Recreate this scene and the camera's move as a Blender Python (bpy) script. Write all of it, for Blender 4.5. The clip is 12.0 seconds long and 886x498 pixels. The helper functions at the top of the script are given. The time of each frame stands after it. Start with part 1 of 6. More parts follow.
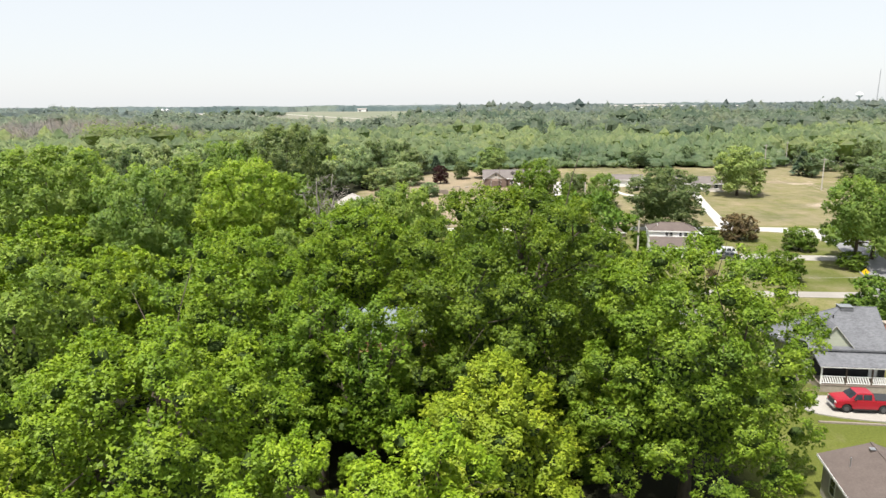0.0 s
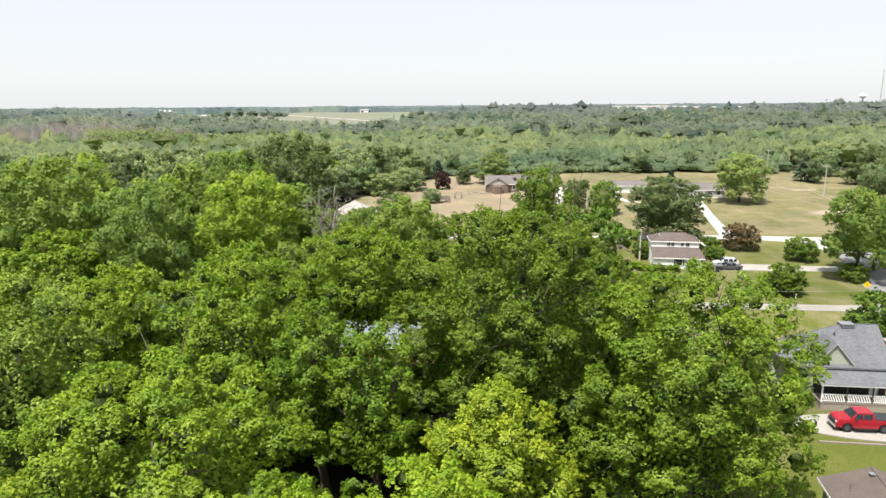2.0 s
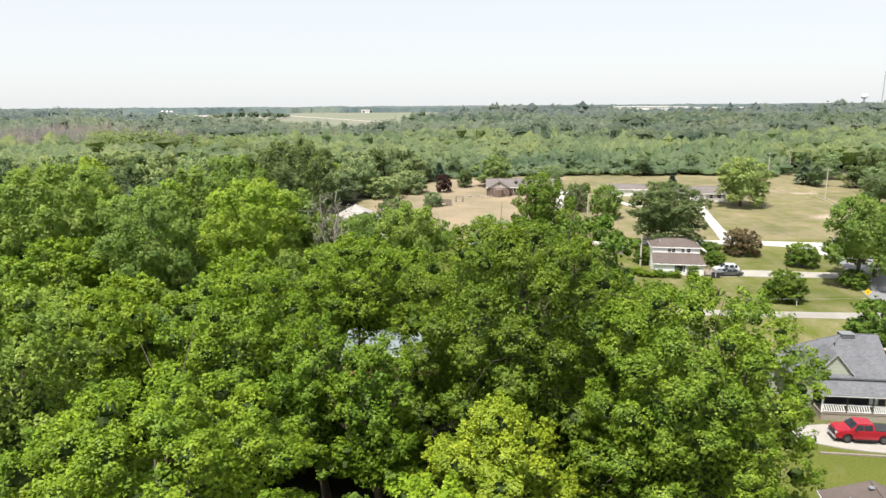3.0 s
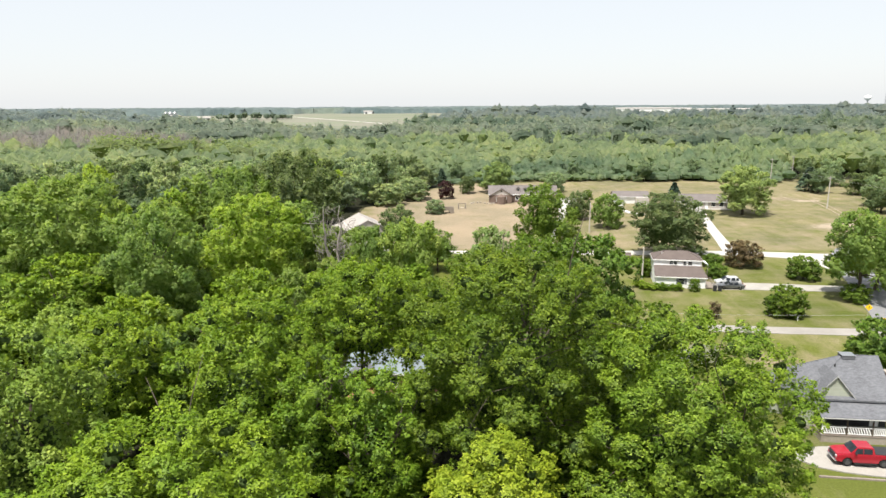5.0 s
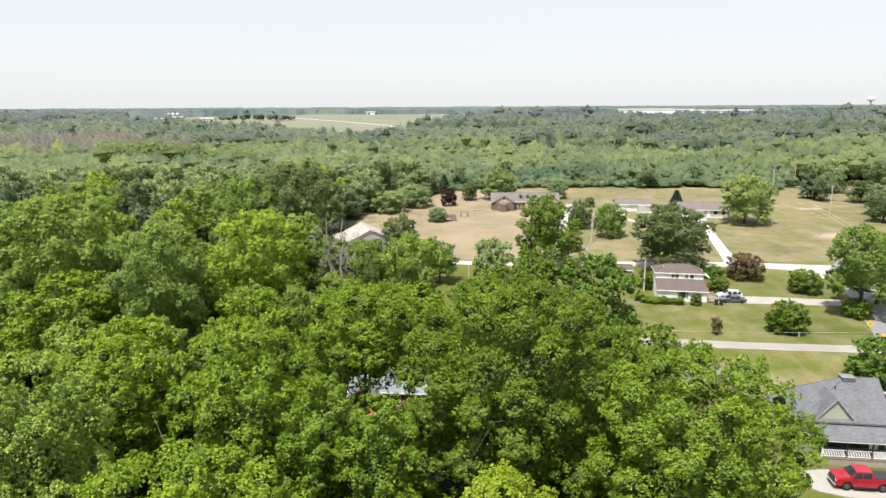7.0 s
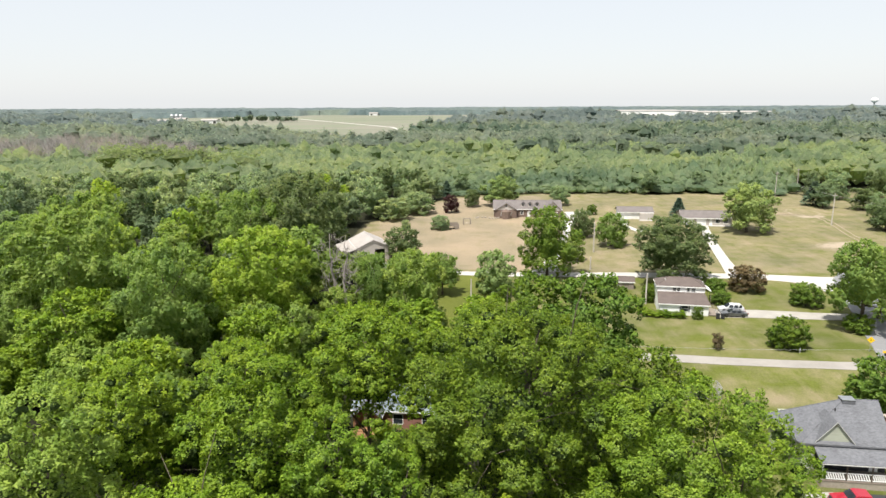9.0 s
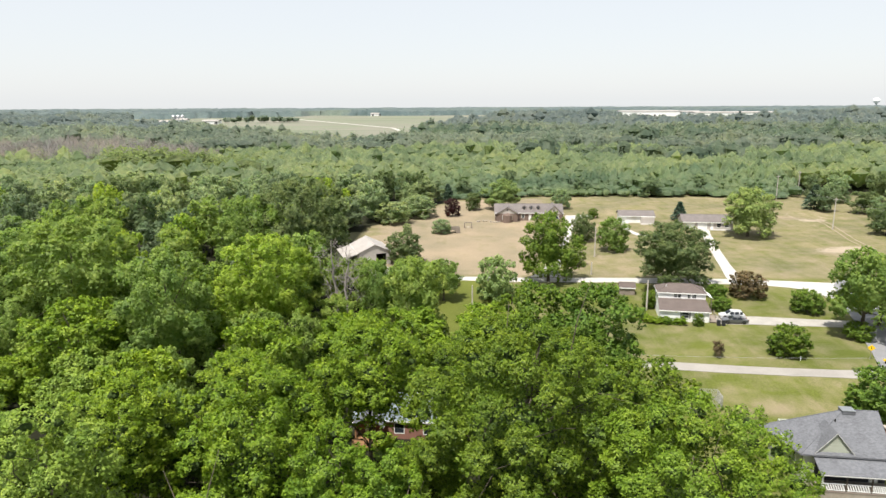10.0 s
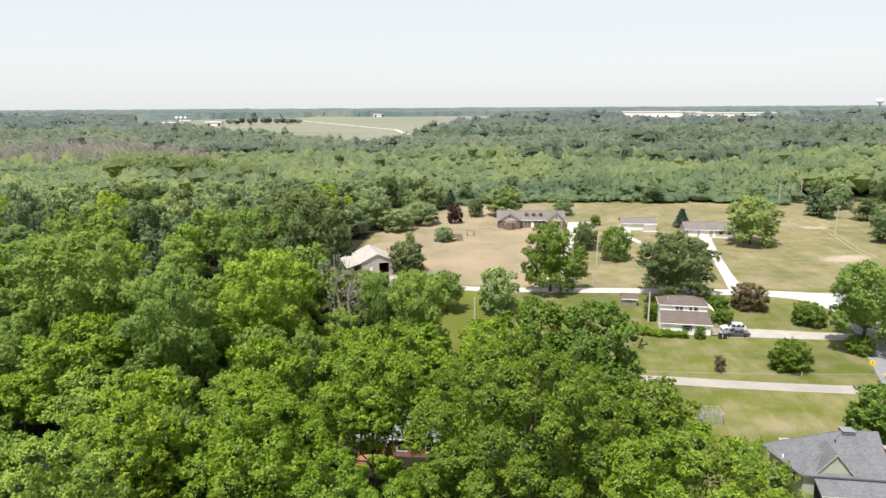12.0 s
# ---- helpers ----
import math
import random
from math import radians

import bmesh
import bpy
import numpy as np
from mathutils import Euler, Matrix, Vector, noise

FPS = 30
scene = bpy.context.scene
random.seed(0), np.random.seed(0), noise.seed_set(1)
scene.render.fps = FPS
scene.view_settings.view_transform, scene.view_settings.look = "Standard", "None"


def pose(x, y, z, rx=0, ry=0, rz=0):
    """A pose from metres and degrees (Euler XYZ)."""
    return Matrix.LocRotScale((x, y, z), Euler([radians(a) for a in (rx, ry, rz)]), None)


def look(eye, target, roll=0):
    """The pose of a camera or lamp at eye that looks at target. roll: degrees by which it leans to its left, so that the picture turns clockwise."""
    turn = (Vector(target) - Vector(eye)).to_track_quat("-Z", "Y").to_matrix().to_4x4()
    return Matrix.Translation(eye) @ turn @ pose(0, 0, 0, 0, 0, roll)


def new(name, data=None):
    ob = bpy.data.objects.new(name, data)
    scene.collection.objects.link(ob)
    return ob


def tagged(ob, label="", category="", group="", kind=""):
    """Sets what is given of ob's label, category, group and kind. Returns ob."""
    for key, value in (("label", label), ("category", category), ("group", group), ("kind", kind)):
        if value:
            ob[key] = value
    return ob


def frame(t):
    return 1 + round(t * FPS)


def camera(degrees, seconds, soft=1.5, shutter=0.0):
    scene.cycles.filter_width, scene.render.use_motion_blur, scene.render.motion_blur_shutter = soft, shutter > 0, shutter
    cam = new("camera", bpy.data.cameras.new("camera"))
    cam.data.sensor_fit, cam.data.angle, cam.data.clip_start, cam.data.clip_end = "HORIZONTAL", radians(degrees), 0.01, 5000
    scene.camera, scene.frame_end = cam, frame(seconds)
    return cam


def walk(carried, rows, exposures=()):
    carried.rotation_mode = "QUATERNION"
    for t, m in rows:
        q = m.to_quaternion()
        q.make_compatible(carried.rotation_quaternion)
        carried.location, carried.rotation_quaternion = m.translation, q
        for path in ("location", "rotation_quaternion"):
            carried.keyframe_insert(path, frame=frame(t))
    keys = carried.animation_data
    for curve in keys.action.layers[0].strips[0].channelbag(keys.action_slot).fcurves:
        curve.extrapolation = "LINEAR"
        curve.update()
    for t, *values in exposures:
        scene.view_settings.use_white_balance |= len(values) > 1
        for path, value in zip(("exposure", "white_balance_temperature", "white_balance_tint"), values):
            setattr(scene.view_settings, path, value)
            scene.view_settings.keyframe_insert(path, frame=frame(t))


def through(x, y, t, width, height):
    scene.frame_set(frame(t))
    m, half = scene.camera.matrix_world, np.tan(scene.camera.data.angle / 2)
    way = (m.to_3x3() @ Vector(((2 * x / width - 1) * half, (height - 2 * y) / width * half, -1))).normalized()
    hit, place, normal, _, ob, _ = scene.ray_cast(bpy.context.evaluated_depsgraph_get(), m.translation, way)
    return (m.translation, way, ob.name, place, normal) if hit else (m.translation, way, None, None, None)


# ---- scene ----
cam = camera(67.0, 12.0)
# seconds, eye (m), yaw, pitch, roll (degrees)
PATH = [
    (0.0, 1.693, 0.253, 29.453, 0.754, -12.537, -0.446),
    (0.5, 1.716, 0.292, 29.899, 0.804, -12.532, -0.446),
    (1.0, 1.734, 0.325, 30.373, 0.854, -12.528, -0.443),
    (1.5, 1.748, 0.354, 30.875, 0.903, -12.524, -0.437),
    (2.0, 1.759, 0.378, 31.402, 0.953, -12.521, -0.429),
    (2.5, 1.766, 0.397, 31.951, 1.002, -12.519, -0.419),
    (3.0, 1.771, 0.412, 32.521, 1.051, -12.517, -0.407),
    (5.0, 1.771, 0.436, 34.963, 1.250, -12.512, -0.353),
    (5.5, 1.768, 0.435, 35.605, 1.300, -12.511, -0.339),
    (6.0, 1.765, 0.431, 36.255, 1.351, -12.511, -0.326),
    (6.5, 1.761, 0.425, 36.913, 1.402, -12.511, -0.313),
    (7.0, 1.758, 0.417, 37.575, 1.454, -12.511, -0.302),
    (9.0, 1.756, 0.374, 40.245, 1.667, -12.511, -0.278),
    (9.5, 1.760, 0.361, 40.909, 1.722, -12.511, -0.279),
    (10.0, 1.767, 0.349, 41.569, 1.778, -12.511, -0.283),
    (10.5, 1.777, 0.337, 42.224, 1.835, -12.511, -0.292),
    (11.0, 1.790, 0.325, 42.873, 1.893, -12.510, -0.304),
    (11.5, 1.807, 0.315, 43.513, 1.953, -12.510, -0.321),
    (12.0, 1.828, 0.305, 44.144, 2.013, -12.509, -0.342),
]
walk(cam, [(t, pose(x, y, z, 0, 0, yaw) @ pose(0, 0, 0, 90 + pitch) @ pose(0, 0, 0, 0, 0, roll)) for t, x, y, z, yaw, pitch, roll in PATH],
     [(0.0, 1.0), (4.0, 1.0), (9.0, 0.94), (12.0, 0.93)])
# ---- world, sun ----
SUN_EL, SUN_AZ = 66.0, -148.0  # degrees; azimuth from +y towards +x
world = bpy.data.worlds.new("sky")
scene.world = world
world.use_nodes = True
wn = world.node_tree
sky = wn.nodes.new("ShaderNodeTexSky")
sky.sky_type = "NISHITA"
sky.sun_disc = False
sky.sun_elevation = radians(SUN_EL)
sky.sun_rotation = radians(SUN_AZ)
sky.air_density, sky.dust_density, sky.ozone_density = 1.0, 1.0, 1.0
# thin white summer haze over the whole sky
haze = wn.nodes.new("ShaderNodeMix")
haze.data_type = "RGBA"
haze.inputs[0].default_value = 0.88
haze.inputs[7].default_value = (3.12, 3.19, 3.27, 1)
wn.links.new(sky.outputs[0], haze.inputs[6])
wn.links.new(haze.outputs[2], wn.nodes["Background"].inputs[0])
wn.nodes["Background"].inputs[1].default_value = 0.14
sun_data = bpy.data.lights.new("sun", "SUN")
sun_data.energy, sun_data.angle, sun_data.color = 3.9, radians(1.2), (1.0, 0.95, 0.87)
sun = new("sun", sun_data)
sx = math.sin(radians(SUN_AZ)) * math.cos(radians(SUN_EL))
sy = math.cos(radians(SUN_AZ)) * math.cos(radians(SUN_EL))
sun.matrix_world = look((sx * 200, sy * 200, math.sin(radians(SUN_EL)) * 200), (0, 0, 0))
scene.view_settings.exposure = 1.0

# ---- materials ----


def shader(name, rough=0.8, metal=0.0, spec=0.3):
    m = bpy.data.materials.new(name)
    m.use_nodes = True
    b = m.node_tree.nodes["Principled BSDF"]
    b.inputs["Roughness"].default_value = rough
    b.inputs["Metallic"].default_value = metal
    b.inputs["Specular IOR Level"].default_value = spec
    return m, m.node_tree, b


def node(nt, kind, **values):
    n = nt.nodes.new("ShaderNode" + kind)
    for k, v in values.items():
        n.inputs[k].default_value = v
    return n


def ramp(nt, fac, stops):
    n = nt.nodes.new("ShaderNodeValToRGB")
    e = n.color_ramp.elements
    while len(e) < len(stops):
        e.new(0.5)
    for el, (p, c) in zip(e, stops):
        el.position = p
        el.color = (*c, 1)
    nt.links.new(fac, n.inputs[0])
    return n.outputs[0]


def mixc(nt, fac, a, b, mode="MIX"):
    n = nt.nodes.new("ShaderNodeMix")
    n.data_type, n.blend_type = "RGBA", mode
    for sock, v in ((n.inputs[0], fac), (n.inputs[6], a), (n.inputs[7], b)):
        if isinstance(v, (int, float)):
            sock.default_value = v
        elif isinstance(v, tuple):
            sock.default_value = (*v, 1)
        else:
            nt.links.new(v, sock)
    return n.outputs[2]


def noise_fac(nt, scale, detail=4.0, rough=0.6, stretch=None):
    g = nt.nodes.new("ShaderNodeNewGeometry")
    src = g.outputs["Position"]
    if stretch:
        mp = nt.nodes.new("ShaderNodeMapping")
        mp.inputs["Scale"].default_value = stretch
        nt.links.new(src, mp.inputs[0])
        src = mp.outputs[0]
    n = node(nt, "TexNoise", Scale=scale, Detail=detail, Roughness=rough)
    nt.links.new(src, n.inputs["Vector"])
    return n.outputs["Fac"]


def bump(nt, bsdf, fac, strength, dist):
    b = node(nt, "Bump", Strength=strength, Distance=dist)
    nt.links.new(fac, b.inputs["Height"])
    nt.links.new(b.outputs[0], bsdf.inputs["Normal"])


def surface(name, dark, light, fine=8.0, coarse=0.6, rough=0.85, metal=0.0, relief=0.3, depth=0.02, stretch=None, spec=0.3):
    """A worn surface: fine grain and coarse stains between two colours."""
    m, nt, b = shader(name, rough, metal, spec)
    f = noise_fac(nt, fine, 5, 0.65, stretch)
    c = noise_fac(nt, coarse, 3, 0.55)
    base = ramp(nt, f, [(0.3, dark), (0.7, light)])
    mid = tuple((p + q) * 0.5 for p, q in zip(dark, light))
    stain = ramp(nt, c, [(0.35, tuple(v * 0.8 for v in mid)), (0.65, tuple(min(1, v * 1.12) for v in mid))])
    nt.links.new(mixc(nt, 0.5, base, stain), b.inputs["Base Color"])
    bump(nt, b, f, relief, depth)
    return m


def leafy(name, dark, mid, light, through=0.32, rough=0.5, wide=0.0, glow=(1.15, 1.2, 0.6), grain=4.0):
    """Foliage: each leaf its own tone, each tree and each bough a little apart."""
    m, nt, b = shader(name, rough, 0.0, 0.22)
    g = nt.nodes.new("ShaderNodeNewGeometry")
    o = nt.nodes.new("ShaderNodeObjectInfo")
    soft = lambda c, k: tuple(p * k + q * (1 - k) for p, q in zip(c, mid))
    col = ramp(nt, g.outputs["Random Per Island"], [(0.0, soft(dark, 0.7)), (0.55, mid), (1.0, soft(light, 0.7))])
    shoot = nt.nodes.new("ShaderNodeAttribute")
    shoot.attribute_name = "shoot"
    col = mixc(nt, 1.0, col, ramp(nt, shoot.outputs["Fac"], [(0.0, (0.8, 0.86, 0.84)), (0.5, (1, 1, 1)), (1.0, (1.2, 1.15, 1.1))]), "MULTIPLY")
    fine = noise_fac(nt, grain, 3, 0.7)
    col = mixc(nt, 1.0, col, ramp(nt, fine, [(0.32, (0.84, 0.86, 0.84)), (0.5, (1, 1, 1)), (0.68, (1.14, 1.12, 1.12))]), "MULTIPLY")
    bump(nt, b, fine, 0.3, 0.6 / grain)
    patch = noise_fac(nt, 0.35, 2, 0.5)
    tone = ramp(nt, patch, [(0.3, (0.78, 0.86, 0.8)), (0.7, (1.16, 1.1, 1.0))])
    col = mixc(nt, 1.0, col, tone, "MULTIPLY")
    if wide:
        far = ramp(nt, noise_fac(nt, wide, 3, 0.6, (0.5, 1, 0.2)), [(0.36, (0.68, 0.74, 0.76)), (0.5, (1, 1, 1)), (0.64, (1.18, 1.12, 0.94))])
        col = mixc(nt, 1.0, col, far, "MULTIPLY")
    each = ramp(nt, o.outputs["Random"], [(0.0, (0.84, 0.9, 0.9)), (1.0, (1.14, 1.08, 0.95))])
    col = mixc(nt, 1.0, col, each, "MULTIPLY")
    nt.links.new(col, b.inputs["Base Color"])
    tr = nt.nodes.new("ShaderNodeBsdfTranslucent")
    nt.links.new(mixc(nt, 1.0, col, glow, "MULTIPLY"), tr.inputs[0])
    mx = nt.nodes.new("ShaderNodeMixShader")
    mx.inputs[0].default_value = through
    nt.links.new(b.outputs[0], mx.inputs[1])
    nt.links.new(tr.outputs[0], mx.inputs[2])
    nt.links.new(mx.outputs[0], nt.nodes["Material Output"].inputs[0])
    return m


LEAF = {
    "green": leafy("leaf_green", (0.055, 0.101, 0.010), (0.119, 0.187, 0.018), (0.216, 0.293, 0.042)),
    "maple": leafy("leaf_maple", (0.089, 0.147, 0.013), (0.192, 0.279, 0.024), (0.353, 0.441, 0.063)),
    "bright": leafy("leaf_bright", (0.076, 0.138, 0.011), (0.159, 0.250, 0.019), (0.284, 0.381, 0.049)),
    "hickory": leafy("leaf_hickory", (0.099, 0.162, 0.011), (0.200, 0.290, 0.020), (0.324, 0.423, 0.051)),
    "fresh": leafy("leaf_fresh", (0.115, 0.192, 0.011), (0.232, 0.34, 0.021), (0.37, 0.485, 0.053)),
    "yellow": leafy("leaf_yellow", (0.135, 0.195, 0.016), (0.262, 0.335, 0.027), (0.40, 0.46, 0.062)),
    "dark": leafy("leaf_dark", (0.075, 0.137, 0.020), (0.133, 0.213, 0.030), (0.217, 0.297, 0.055)),
    "grey": leafy("leaf_greyish", (0.124, 0.194, 0.032), (0.208, 0.297, 0.053), (0.319, 0.417, 0.098)),
    "willow": leafy("leaf_willow", (0.192, 0.266, 0.097), (0.264, 0.344, 0.133), (0.336, 0.423, 0.178)),
    "red": leafy("leaf_maroon", (0.03, 0.012, 0.016), (0.05, 0.018, 0.022), (0.075, 0.028, 0.032)),
    "rust": leafy("leaf_rust", (0.098, 0.072, 0.049), (0.143, 0.111, 0.070), (0.195, 0.156, 0.084)),
    "spruce": leafy("needle", (0.046, 0.078, 0.056), (0.072, 0.117, 0.084), (0.111, 0.163, 0.119), 0.1),
    "lime": leafy("leaf_lime", (0.233, 0.315, 0.051), (0.350, 0.452, 0.080), (0.478, 0.570, 0.128), 0.6, glow=(1.1, 1.15, 0.75), grain=2.2),
    # next three: haze lightens and greys the leaf colour itself
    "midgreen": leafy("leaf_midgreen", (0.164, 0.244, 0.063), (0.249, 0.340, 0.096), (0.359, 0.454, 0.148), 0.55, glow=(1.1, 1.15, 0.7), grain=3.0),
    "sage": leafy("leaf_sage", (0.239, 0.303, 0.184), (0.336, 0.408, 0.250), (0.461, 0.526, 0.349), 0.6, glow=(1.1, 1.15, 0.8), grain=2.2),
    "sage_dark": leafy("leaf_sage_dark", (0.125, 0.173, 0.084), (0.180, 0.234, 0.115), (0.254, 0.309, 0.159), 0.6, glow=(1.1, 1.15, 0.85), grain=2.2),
    # next five: distance haze put into the leaf colour, greyer and bluer
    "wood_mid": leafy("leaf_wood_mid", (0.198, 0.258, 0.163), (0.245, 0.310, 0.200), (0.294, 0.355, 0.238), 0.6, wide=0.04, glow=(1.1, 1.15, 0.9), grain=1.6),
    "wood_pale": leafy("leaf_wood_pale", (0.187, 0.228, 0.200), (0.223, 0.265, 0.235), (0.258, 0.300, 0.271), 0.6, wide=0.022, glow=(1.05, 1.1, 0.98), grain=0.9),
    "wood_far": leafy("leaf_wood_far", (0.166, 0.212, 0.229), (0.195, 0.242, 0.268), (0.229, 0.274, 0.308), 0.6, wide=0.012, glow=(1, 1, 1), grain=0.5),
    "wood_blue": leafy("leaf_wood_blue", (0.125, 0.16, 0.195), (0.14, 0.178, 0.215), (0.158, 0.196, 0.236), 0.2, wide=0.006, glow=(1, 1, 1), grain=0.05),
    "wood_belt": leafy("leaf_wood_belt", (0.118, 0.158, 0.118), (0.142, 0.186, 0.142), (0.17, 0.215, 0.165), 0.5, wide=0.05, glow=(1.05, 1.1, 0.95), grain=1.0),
    "bare": leafy("twig_haze", (0.172, 0.164, 0.189), (0.211, 0.202, 0.231), (0.249, 0.239, 0.268), 0.3, wide=0.06, glow=(1, 1, 1), grain=1.0),
}
# near-black green: the shade deep in near crowns, as a colour
LEAF_INNER_SHADE = surface("inner_foliage", (0.022, 0.04, 0.008), (0.05, 0.082, 0.015), 2.5, 0.8, 0.9, relief=0.8, depth=0.1)
BARK = surface("bark", (0.05, 0.04, 0.03), (0.13, 0.105, 0.08), 6, 1.5, 0.9, relief=0.6, depth=0.03, stretch=(1, 1, 0.25))
BARK_DEAD = surface("bark_dead", (0.20, 0.18, 0.16), (0.36, 0.325, 0.29), 6, 1.5, 0.9, relief=0.5, depth=0.03, stretch=(1, 1, 0.25))
ROAD = surface("concrete_road", (0.37, 0.352, 0.325), (0.50, 0.478, 0.445), 3.0, 0.25, 0.9)
ROAD_OLD = surface("old_concrete_road", (0.235, 0.22, 0.2), (0.32, 0.3, 0.275), 3.0, 0.25, 0.9)
GRAVEL = surface("gravel", (0.26, 0.245, 0.222), (0.40, 0.38, 0.345), 9.0, 0.5, 0.95, relief=0.7, depth=0.03)
ASPHALT = surface("asphalt", (0.16, 0.16, 0.165), (0.24, 0.24, 0.245), 8.0, 0.3, 0.9)
DIRT = surface("dirt", (0.23, 0.185, 0.125), (0.32, 0.27, 0.19), 3.0, 0.4, 0.95)
SHINGLE_GREY = surface("shingle_grey", (0.062, 0.065, 0.074), (0.20, 0.205, 0.222), 2.6, 0.7, 0.9, relief=0.6, depth=0.03, stretch=(1, 1, 3.5))
SHINGLE_BROWN = surface("shingle_brown", (0.088, 0.070, 0.064), (0.145, 0.118, 0.106), 5.0, 0.7, 0.9, relief=0.6, depth=0.03, stretch=(1, 1, 3.5))
SHINGLE_TAUPE = surface("shingle_taupe", (0.125, 0.11, 0.106), (0.19, 0.17, 0.162), 5.0, 0.7, 0.9, relief=0.5, depth=0.03)
METAL_ROOF = surface("metal_roof_white", (0.32, 0.292, 0.272), (0.41, 0.378, 0.354), 1.2, 0.3, 0.45, relief=0.15)
METAL_BLUE = surface("metal_roof_pale_blue", (0.15, 0.185, 0.205), (0.23, 0.265, 0.285), 1.2, 0.4, 0.4, relief=0.15)
SIDING = surface("siding_white", (0.74, 0.74, 0.73), (0.84, 0.84, 0.83), 1.0, 0.4, 0.6, relief=0.25, stretch=(0.2, 0.2, 9))
SIDING_SAGE = surface("siding_sage", (0.29, 0.31, 0.25), (0.42, 0.44, 0.365), 1.0, 0.4, 0.6, relief=0.3, stretch=(0.2, 0.2, 9))
SIDING_TAN = surface("siding_tan", (0.37, 0.34, 0.31), (0.46, 0.428, 0.395), 1.0, 0.4, 0.6, relief=0.25, stretch=(0.2, 0.2, 9))
BRICK_DARK = surface("brick_brown", (0.12, 0.085, 0.07), (0.20, 0.15, 0.125), 9.0, 0.8, 0.9, relief=0.5)
BRICK = surface("brick", (0.20, 0.10, 0.075), (0.33, 0.17, 0.13), 9.0, 0.8, 0.9, relief=0.5)
STONE = surface("stone", (0.24, 0.21, 0.17), (0.40, 0.36, 0.30), 3.0, 0.8, 0.9, relief=0.6, depth=0.04)
TRIM_GREY = surface("trim_weathered", (0.34, 0.34, 0.32), (0.46, 0.46, 0.44), 3.0, 0.8, 0.6, relief=0.1)
TRIM = surface("trim_white", (0.74, 0.74, 0.72), (0.84, 0.84, 0.82), 3.0, 0.8, 0.5, relief=0.1)
WOOD_GREY = surface("weathered_wood", (0.17, 0.14, 0.115), (0.30, 0.26, 0.22), 5.0, 0.8, 0.9, stretch=(1, 1, 0.2))
WOOD_RED = surface("stained_wood", (0.21, 0.115, 0.055), (0.33, 0.185, 0.095), 5.0, 0.8, 0.8)
POLE_WOOD = surface("pole_wood", (0.36, 0.33, 0.29), (0.54, 0.50, 0.45), 4.0, 0.8, 0.9, stretch=(1, 1, 0.15))
DARK = surface("dark_interior", (0.012, 0.012, 0.012), (0.03, 0.03, 0.03), 3.0, 0.8, 0.8)
RUBBER = surface("rubber", (0.012, 0.012, 0.012), (0.028, 0.028, 0.028), 12.0, 2.0, 0.85)
STEEL = surface("galvanised_steel", (0.42, 0.43, 0.44), (0.58, 0.59, 0.60), 5.0, 1.0, 0.4, 0.9, relief=0.1)
WIRE = surface("wire", (0.30, 0.30, 0.29), (0.45, 0.45, 0.43), 5.0, 1.0, 0.6, relief=0.05)
YELLOW = surface("sign_yellow", (0.72, 0.45, 0.01), (0.82, 0.55, 0.02), 4.0, 1.0, 0.45, relief=0.05)
BLACK_TARP = surface("black_cover", (0.02, 0.021, 0.024), (0.045, 0.046, 0.05), 6.0, 1.0, 0.6)


def paint(name, col, rough=0.28, metal=0.0):
    m, nt, b = shader(name, rough, metal, 0.5)
    f = noise_fac(nt, 2.0, 3, 0.5)
    nt.links.new(ramp(nt, f, [(0.35, tuple(v * 0.9 for v in col)), (0.65, col)]), b.inputs["Base Color"])
    b.inputs["Coat Weight"].default_value = 0.6
    b.inputs["Coat Roughness"].default_value = 0.08
    return m


RED_PAINT = paint("car_paint_red", (0.33, 0.006, 0.022))
WHITE_PAINT = paint("car_paint_white", (0.56, 0.57, 0.58))
SILVER_PAINT = paint("car_paint_grey", (0.12, 0.125, 0.13), 0.35, 0.3)
CHROME = paint("chrome", (0.7, 0.7, 0.7), 0.15, 1.0)
LAMP_RED = paint("lamp_red", (0.35, 0.01, 0.01), 0.2)
LAMP_CLEAR = paint("lamp_clear", (0.75, 0.76, 0.78), 0.1)
gm, gnt, gb = shader("window_glass", 0.08, 0.0, 0.14)
gf = noise_fac(gnt, 0.8, 2)
gnt.links.new(ramp(gnt, gf, [(0.3, (0.012, 0.015, 0.018)), (0.7, (0.035, 0.042, 0.05))]), gb.inputs["Base Color"])
GLASS = gm
ALLOY = paint("dark_alloy", (0.09, 0.09, 0.095), 0.35, 0.7)

# ---- the lie of the land ----


def step(a, b, v):
    k = np.clip((np.asarray(v, float) - a) / (b - a), 0, 1)
    return k * k * (3 - 2 * k)


def land(x, y):
    """Height of the ground: a low near yard, a rise to the lanes, level beyond."""
    k, f = step(74, 98, y), step(190, 330, y)
    fall = 0.0076 * np.maximum(np.asarray(y, float) - 1900, 0)  # the plain sinks towards the horizon
    return -1.6 * (1 - k) + k * (-1.2 + 1.2 * step(10, 62, x)) * (1 - f) - fall


def inside(poly, x, y):
    r = np.zeros(np.shape(x), bool)
    n = len(poly)
    for i in range(n):
        (x1, y1), (x2, y2) = poly[i], poly[(i + 1) % n]
        c = (y1 > y) != (y2 > y)
        with np.errstate(divide="ignore", invalid="ignore"):
            xx = (x2 - x1) * (y - y1) / (y2 - y1 if y2 != y1 else 1e-9) + x1
        r ^= c & (x < xx)
    return r


